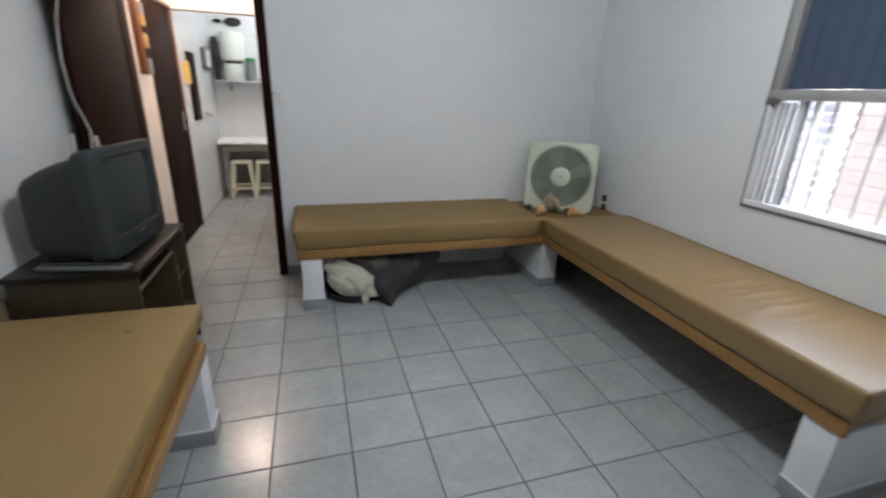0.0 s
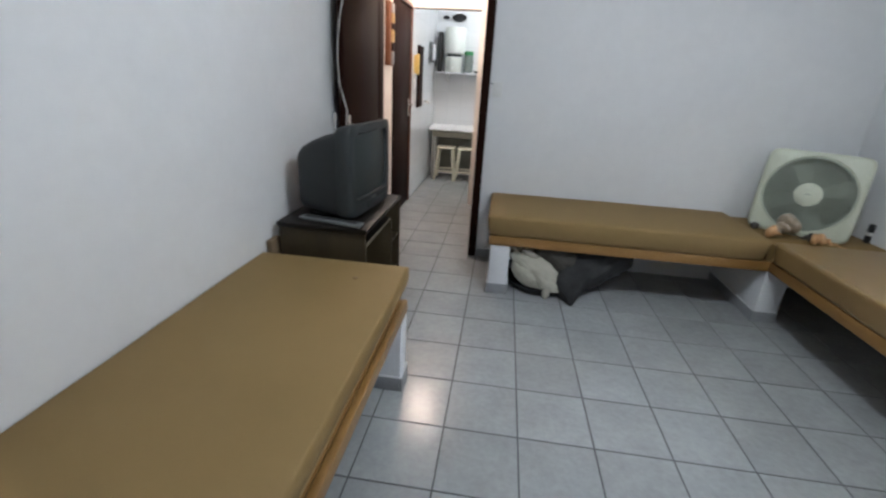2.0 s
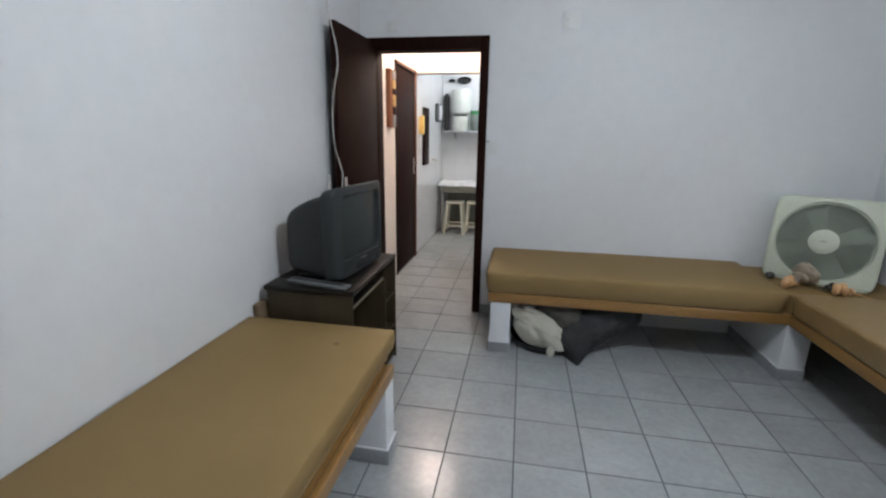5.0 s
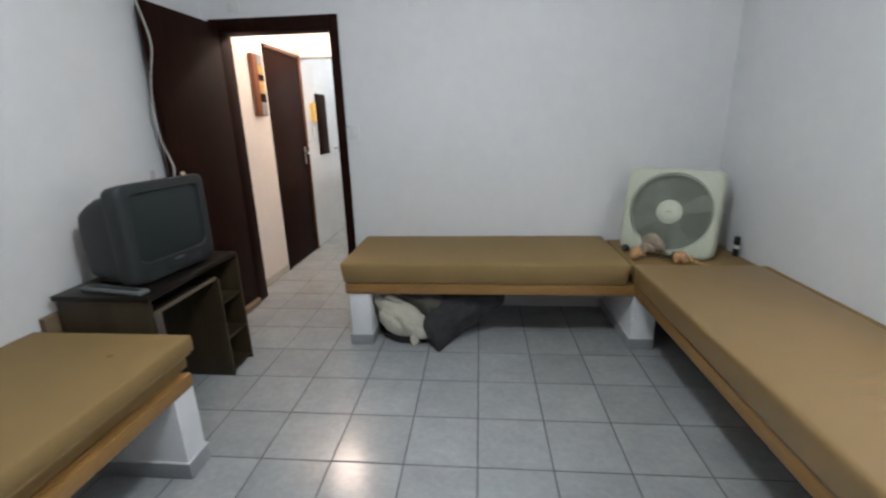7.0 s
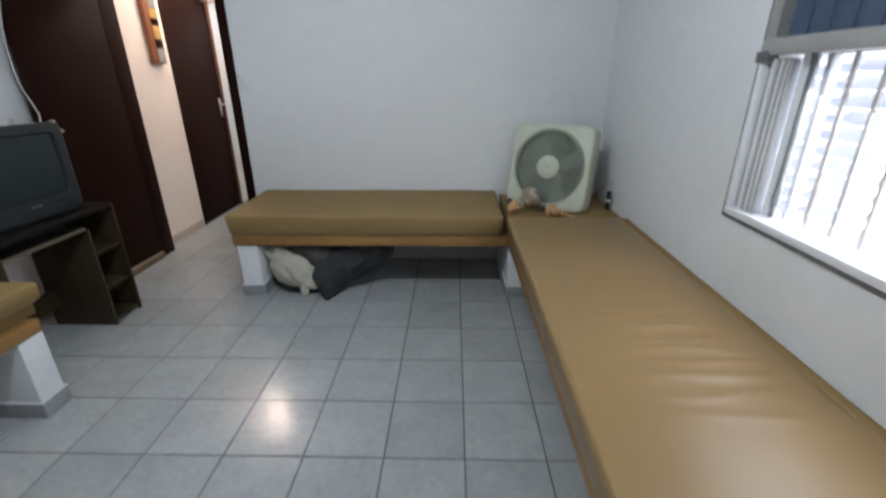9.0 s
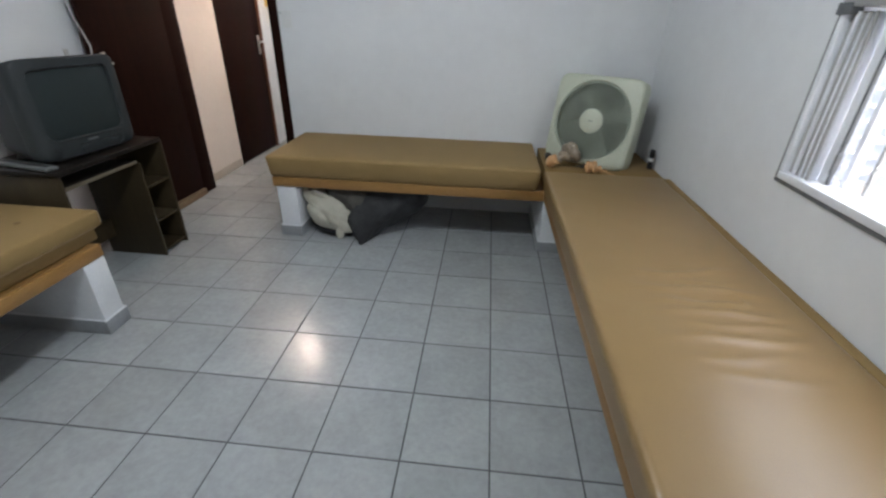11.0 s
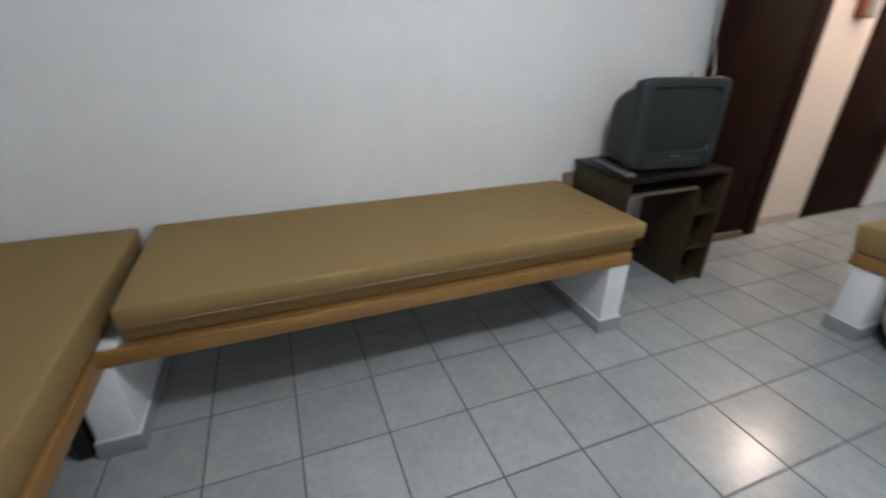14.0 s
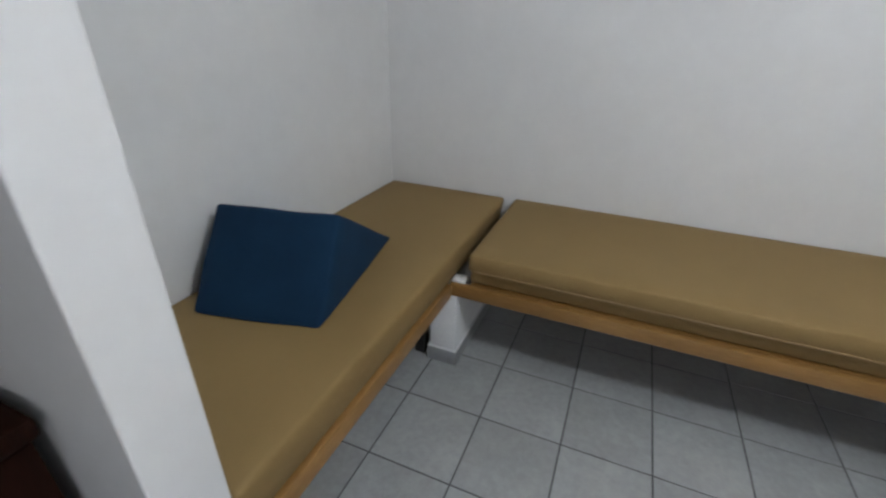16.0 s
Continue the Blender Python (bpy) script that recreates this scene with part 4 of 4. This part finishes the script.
def bundle():
    tub = thing("laundry_tub", (0.275, 3.02, 0), "low black plastic tub under the bench", "tub")
    b = turned([(0, 0.001), (0.190, 0.001), (0.218, 0.03), (0.230, 0.058), (0.236, 0.062), (0.226, 0.063), (0.207, 0.03), (0.182, 0.012), (0, 0.012)], 48)
    part("bowl", moved(b, pose(0.272, 3.018, 0)), BLACK, tub)
    # a pillowcase slung over the rim, thin end up at the pier, one side trailing forward
    b = mound((0.0, 0.0, 0.0), (0.245, 0.105, 0.098), 0.6, 0.10, 4.0, cut=False)
    for v in b.verts:
        k = 0.72 + 1.1 * (v.co.x + 0.245) if v.co.x < 0.06 else 1.055 - 2.3 * (v.co.x - 0.06)
        v.co.y *= max(0.35, k)
        v.co.z *= max(0.35, k)
    b.normal_update()
    crumple(b, 0.0050, 2.0)
    moved(b, pose(0.246, 2.895, 0.165, 0, 33, -4))
    low = mound((0.0, 0.0, 0.0), (0.155, 0.100, 0.092), 0.4, 0.08, 15.0, cut=False)
    low.normal_update()
    crumple(low, 0.004, 5.0, 8.0)
    join(b, moved(low, pose(0.198, 2.902, 0.140, 0, 30, 0)))
    for v in b.verts:
        v.co.y -= 0.035 * max(0.0, 1 - v.co.z / 0.22)
        v.co.z = min(max(v.co.z, 0.050 + 0.004 * noise.noise(v.co * 15)), 0.338)
    c = thing("cream_cloth_bag", (0.245, 2.88, 0), "slumped cream cloth bag hanging out of the tub", "bag")
    part("cloth", b, CLOTHCREAM, c, smooth=180)
    b = mound((0.0, 0.0, 0.0), (0.058, 0.014, 0.020), 1.0, 0.25, 9.0, cut=False)
    part("tied_end", moved(b, pose(0.170, 2.845, 0.296, 0, 22, 0)), CLOTHCREAM, c, smooth=180)
    b = mound((0.302, 2.796, 0.040), (0.040, 0.016, 0.075), 0.9, 0.30, 12.0)
    for v in b.verts:
        v.co.x = 0.302 + (v.co.x - 0.302) * (0.45 + 5.0 * max(0.0, v.co.z))
    part("loose_corner", b, CLOTHCREAM, c, smooth=180)
    # a dark sheet thrown over the rest: high at its far end, one pointed corner trailing on the tiles
    b = mound((0.0, 0.0, 0.0), (0.315, 0.15, 0.135), 1.0, 0.14, 21.0, cut=False)
    b.normal_update()
    crumple(b, 0.009, 7.0, 6.0)
    moved(b, pose(0.580, 2.965, 0.210, 0, -20, 14))
    for v in b.verts:
        k = math.exp(-abs((v.co.x - 0.466) / 0.060) ** 1.2)
        low = max(0.0, 1 - v.co.z / 0.26)
        v.co.z -= 0.17 * k * low
        if v.co.y < 3.0:
            v.co.y -= 0.175 * k * low
        v.co.z = min(max(v.co.z, 0.004 + 0.002 * noise.noise(v.co * 20)), 0.345)
    c = thing("charcoal_cloth", (0.56, 2.98, 0), "crumpled charcoal grey cloth thrown over the tub", "cloth")
    part("cloth", b, CLOTHGREY, c, smooth=180)
    b = mound((0.0, 0.0, 0.0), (0.205, 0.075, 0.085), 1.2, 0.16, 33.0, cut=False)
    b.normal_update()
    crumple(b, 0.007, 11.0, 8.0)
    moved(b, pose(0.390, 2.900, 0.248, 0, 30, -8))
    for v in b.verts:
        v.co.z = min(v.co.z, 0.347)
    part("fold", b, CLOTHTAUPE, c, "paler taupe side of the cloth", smooth=180)


bundle()
single("wooden_offcut", box((-0.515, -0.470, 0.001), (-0.465, -0.425, 0.26), 0.004), BLACK, "dark wooden post under the bench", "post")
# guessed dark furniture, enlarged so that it also fills in the shade here
cb = thing("dark_cabinet", (1.05, -1.2, 0), "guessed dark cabinet beside the partition, enlarged to stand in for shade", "cabinet")
part("body", box((0.79, -1.75, 0.0), (1.25, -0.47, 0.80), 0.004), DARKWOOD, cb)
part("top", box((0.781, -1.76, 0.8005), (1.262, -0.445, 0.84), 0.012), DARKWOOD, cb)
part("door", box((1.251, -1.73, 0.05), (1.266, -1.12, 0.78), 0.003), DARKWOOD, cb)
part("door", box((1.251, -1.11, 0.05), (1.266, -0.49, 0.78), 0.003), DARKWOOD, cb)


# ---- fittings on the walls ----
def wall_plate(label, x, z, w, h, rocker=True):
    p = thing("light_switch" if rocker else "cover_plate", (x, NY, z), label, "switch" if rocker else "cover plate")
    part("plate", box((x - w / 2, NY - 0.008, z - h / 2), (x + w / 2, NY, z + h / 2), 0.003), PLATE, p)
    if rocker:
        part("rocker", box((x - 0.012, NY - 0.012, z - 0.02), (x + 0.012, NY - 0.0085, z + 0.02), 0.002), PLATE, p)
    else:
        part("screw", turned([(0, 0.0), (0.006, 0.0), (0.005, 0.003), (0, 0.004)], 12, pose(x - 0.02, NY - 0.008, z + 0.005, 90, 0, 0)), CHROME, p)
    return p


sw = wall_plate("white plastic light switch beside the door frame", -0.168, 1.318, 0.072, 0.105)
part("cord", tube([(-0.226, NY - 0.004, 1.352), (-0.215, NY - 0.006, 1.356), (-0.200, NY - 0.006, 1.352)], 0.003), GASKET, sw)
wall_plate("small white cover plate high on the wall", 0.315, 2.155, 0.11, 0.11, False)
wall_plate("small white cover plate above the door", -0.93, 2.15, 0.085, 0.075, False)


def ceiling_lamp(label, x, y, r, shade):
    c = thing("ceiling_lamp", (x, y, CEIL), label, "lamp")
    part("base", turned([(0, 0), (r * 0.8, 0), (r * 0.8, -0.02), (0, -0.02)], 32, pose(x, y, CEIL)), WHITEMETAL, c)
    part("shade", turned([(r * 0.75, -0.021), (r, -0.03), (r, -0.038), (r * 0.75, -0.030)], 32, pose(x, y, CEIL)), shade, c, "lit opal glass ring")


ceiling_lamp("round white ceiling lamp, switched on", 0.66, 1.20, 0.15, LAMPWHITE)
ceiling_lamp("round warm ceiling lamp in the hall, switched on", -0.77, 4.32, 0.10, LAMPWARM)
# unseen fitting, added to go with the kitchen's stand-in light
ceiling_lamp("added white kitchen ceiling lamp standing in for daylight", -0.2, 5.95, 0.14, LAMPWHITE)

# ---- hall ----
pq = thing("wall_plaque", (HX, 4.08, 1.46), "narrow orange-brown wooden plaque with coloured panels on the hall wall", "plaque")
part("board", box((HX, 3.985, 1.455), (HX + 0.040, 4.140, 1.945), 0.004), PLAQUE, pq)
for za, zb, mt in ((1.462, 1.565, SLATE), (1.570, 1.635, DARKWOOD), (1.640, 1.735, YELLOW), (1.740, 1.785, DARKWOOD), (1.790, 1.860, YELLOW), (1.865, 1.938, SLATE)):
    part("panel", box((HX + 0.0405, 4.045, za), (HX + 0.046, 4.133, zb), 0.0015), mt, pq)

# ---- kitchen ----
ic = thing("intercom", (HX, 5.26, 1.4), "yellowed ivory wall intercom handset", "intercom")
part("base", box((HX, 5.225, 1.41), (HX + 0.022, 5.295, 1.60), 0.006), IVORY, ic)
part("handset", soft_box((HX + 0.023, 5.228, 1.40), (HX + 0.058, 5.275, 1.615), 0.012, 0.04), IVORY, ic)
jp = thing("junction_plate", (HX, 5.26, 1.25), "small white junction plate under the intercom", "plate")
part("plate", box((HX, 5.225, 1.245), (HX + 0.012, 5.295, 1.355), 0.003), PLATE, jp)
part("screw", turned([(0, 0.0), (0.005, 0.0), (0.004, 0.002), (0, 0.003)], 10, pose(HX + 0.012, 5.26, 1.30, 0, 90, 0)), CHROME, jp)
hb = single("hanging_board", box((HX, 5.41, 1.035), (HX + 0.022, 5.70, 1.715), 0.004), DARKWOOD, "tall narrow dark board hanging on the tiled wall", "board")
bx = thing("breaker_box", (HX, 6.31, 1.58), "rounded grey-framed white breaker box on the tiled wall", "box")
part("case", soft_box((HX, 6.17, 1.575), (HX + 0.05, 6.44, 1.815), 0.02, 0.06), TRAYGREY, bx)
part("lid", box((HX + 0.0505, 6.20, 1.60), (HX + 0.057, 6.41, 1.79), 0.003), WHITEMETAL, bx)
single("wall_tap", tube([(HX, 5.95, 1.08), (HX + 0.05, 5.95, 1.08), (HX + 0.07, 5.95, 1.05)], 0.012), CHROME, "small metal tap on the tiled wall", "tap")

tb = thing("kitchen_table", (-0.75, 6.52, 0), "small white marble table against the tiled wall", "table")
part("tabletop", soft_box((-1.11, 6.30, 0.685), (-0.25, KY - 0.006, 0.725), 0.012, 0.1), MARBLE, tb)
part("apron", box((-1.09, 6.33, 0.60), (-0.27, 6.35, 0.684), 0.002), OLIVE, tb, "grey-olive front board")
part("back_board", box((-1.085, KY - 0.030, 0.04), (-0.275, KY - 0.012, 0.684), 0.002), OLIVE, tb, "grey-olive back board")
for x in (-1.07, -0.29):
    for y in (6.36, 6.70):
        part("leg", box((x - 0.015, y - 0.015, 0), (x + 0.015, y + 0.015, 0.684), 0.003), ALUDULL, tb)

# a crinkled plastic cover over the table
cover = soft_box((-1.125, 6.285, 0.7262), (-0.235, KY - 0.008, 0.738), 0.004, 0.022)
for v in cover.verts:
    if v.co.z > 0.731:
        v.co.z += 0.010 * (noise.noise(v.co * 16) + 0.5 * noise.noise(v.co * 34)) + 0.004
    if v.co.y < 6.30:
        v.co.z -= 0.030 + 0.022 * noise.noise(Vector((v.co.x * 11, 0, 3)))
single("table_cover", cover, COVER, "crinkled white plastic cover on the kitchen table", "table cover", smooth=180)


def stool():
    s = thing("kitchen_stool", (0, 0, 0), "cream plastic stool in front of the table", "stool", "kitchen stools")
    part("seat", soft_box((-0.125, -0.125, 0.44), (0.125, 0.125, 0.468), 0.010, 0.06), STOOLPAINT, s)
    for sx in (-1, 1):
        for sy in (-1, 1):
            leg = bmesh.new()
            bmesh.ops.create_cube(leg, size=1)
            for v in leg.verts:
                top = v.co.z > 0
                c = 0.100 if top else 0.140
                v.co = Vector((sx * c + v.co.x * 0.032, sy * c + v.co.y * 0.032, 0.445 if top else 0.0))
            bmesh.ops.bevel(leg, geom=leg.edges[:], offset=0.004, segments=2, affect="EDGES", profile=0.5)
            part("leg", leg, STOOLPAINT, s)
    for sy in (-1, 1):
        part("stretcher", box((-0.115, sy * 0.128 - 0.008, 0.115), (0.115, sy * 0.128 + 0.008, 0.140), 0.002), STOOLPAINT, s)
        part("stretcher", box((sy * 0.128 - 0.008, -0.115, 0.115), (sy * 0.128 + 0.008, 0.115, 0.140), 0.002), STOOLPAINT, s)
    return s


st = stool()
st.location = (-0.885, 6.40, 0)
copy_thing(st, pose(-0.585, 6.40, 0))

sh = thing("kitchen_shelf", (-0.7, 6.65, 1.45), "thin white wall shelf over the table", "shelf")
part("board", box((-1.12, 6.50, 1.445), (-0.20, KY - 0.004, 1.463), 0.002), WHITEMETAL, sh)
for x in (-0.95, -0.40):
    part("bracket", prism([(6.56, 1.444), (KY - 0.005, 1.444), (KY - 0.005, 1.34)], x - 0.01, x + 0.01, "x"), ALUDULL, sh)
wf = thing("water_filter", (-0.865, 6.62, 1.463), "two-part white plastic water filter on the shelf", "water filter")
part("lower_tank", turned([(0, 0), (0.105, 0), (0.118, 0.02), (0.122, 0.18), (0.112, 0.20), (0, 0.20)], 28, pose(-0.875, 6.62, 1.4635)), PORCELAIN, wf)
part("upper_tank", turned([(0, 0), (0.118, 0), (0.142, 0.02), (0.145, 0.30), (0.132, 0.335), (0.05, 0.345), (0, 0.345)], 28, pose(-0.865, 6.61, 1.690)), PORCELAIN, wf)
part("neck", turned([(0, 0), (0.100, 0), (0.100, 0.026), (0, 0.026)], 28, pose(-0.87, 6.615, 1.6637)), BLACK, wf, "dark neck between the tanks")
part("tap", tube([(-0.875, 6.50, 1.52), (-0.875, 6.46, 1.52), (-0.875, 6.45, 1.49)], 0.009), PLATE, wf)
jb = thing("black_canister", (-1.07, 6.62, 1.463), "tall black canister at the shelf's end", "canister")
part("body", turned([(0, 0), (0.036, 0), (0.038, 0.45), (0.03, 0.50), (0, 0.51)], 20, pose(-1.068, 6.60, 1.4635)), BLACK, jb)
gb = thing("storage_jar", (-0.66, 6.62, 1.463), "smoky jar with a green lid on the shelf", "jar")
part("jar", turned([(0, 0), (0.05, 0), (0.062, 0.02), (0.062, 0.20), (0.05, 0.225), (0, 0.225)], 22, pose(-0.665, 6.60, 1.4635)), GLASSY, gb)
part("lid", turned([(0, 0), (0.062, 0), (0.062, 0.05), (0, 0.055)], 22, pose(-0.665, 6.60, 1.689)), GREEN, gb, "green plastic lid")
bo = thing("shallow_bowl", (-0.52, 6.62, 1.463), "dark shallow bowl on the shelf", "bowl")
part("bowl", turned([(0, 0), (0.04, 0), (0.085, 0.03), (0.08, 0.032), (0.035, 0.006), (0, 0.006)], 22, pose(-0.52, 6.62, 1.4635)), GLASSY, bo)
for x, w in ((-0.84, 0.10), (-1.02, 0.05)):
    k = thing("hanging_pan", (x, KY, 2.15), "dark pan hanging high on the tiled wall", "pan")
    part("pan", turned([(0, 0), (w * 0.85, 0), (w, 0.035), (w * 0.96, 0.035), (w * 0.8, 0.006), (0, 0.006)], 22, pose(x, KY - 0.003, 2.16, 90, 0, 0) @ Matrix.Diagonal((1, 0.5, 1, 1))), BLACK, k)
    part("hook", tube([(x, KY - 0.002, 2.215), (x, KY - 0.025, 2.22), (x, KY - 0.03, 2.20)], 0.004), CHROME, k)


# ---- floor, tile by tile ----
b = box((WX - WT, -2.43, -0.12), (EX + 0.15, KY + WT, -0.0025))
floor = structure("floor", b, GROUT, "dark grey grout bed under pale grey glazed floor tiles")
GAP = 0.0058
whole = {}


def tile_mesh(w, h):
    key = (round(w, 3), round(h, 3))
    if key not in whole:
        t = bmesh.new()
        ch = min(0.0009, w / 4, h / 4)
        low = [t.verts.new((x, y, -0.006)) for x, y in ((0, 0), (w, 0), (w, h), (0, h))]
        mid = [t.verts.new((x, y, -0.0012)) for x, y in ((0, 0), (w, 0), (w, h), (0, h))]
        top = [t.verts.new((x, y, 0.0)) for x, y in ((ch, ch), (w - ch, ch), (w - ch, h - ch), (ch, h - ch))]
        for a, c in ((low, mid), (mid, top)):
            for i in range(4):
                t.faces.new((a[i], a[(i + 1) % 4], c[(i + 1) % 4], c[i]))
        t.faces.new(top)
        me = bpy.data.meshes.new("tile")
        t.to_mesh(me)
        t.free()
        me.materials.append(FLOORTILE)
        whole[key] = me
    return whole[key]


def pave(x0, x1, y0, y1):
    for i in range(math.floor((x0 - TX0) / TILE), math.ceil((x1 - TX0) / TILE)):
        for j in range(math.floor((y0 - TY0) / TILE), math.ceil((y1 - TY0) / TILE)):
            xa_, xb_ = max(x0, TX0 + TILE * i + GAP / 2), min(x1, TX0 + TILE * (i + 1) - GAP / 2)
            ya_, yb_ = max(y0, TY0 + TILE * j + GAP / 2), min(y1, TY0 + TILE * (j + 1) - GAP / 2)
            if xb_ - xa_ < 0.006 or yb_ - ya_ < 0.006:
                continue
            o = new("tile", tile_mesh(xb_ - xa_, yb_ - ya_))
            o.parent = floor
            o.location = (xa_, ya_, 0.0005 * (random.random() - 0.5))


pave(WX, EX, SY, NY + 0.06)
pave(0.773, EX, -2.3, SY)
pave(HX, -0.20, NY + 0.06, 5.12)
pave(HX, 0.3, 5.12, KY)
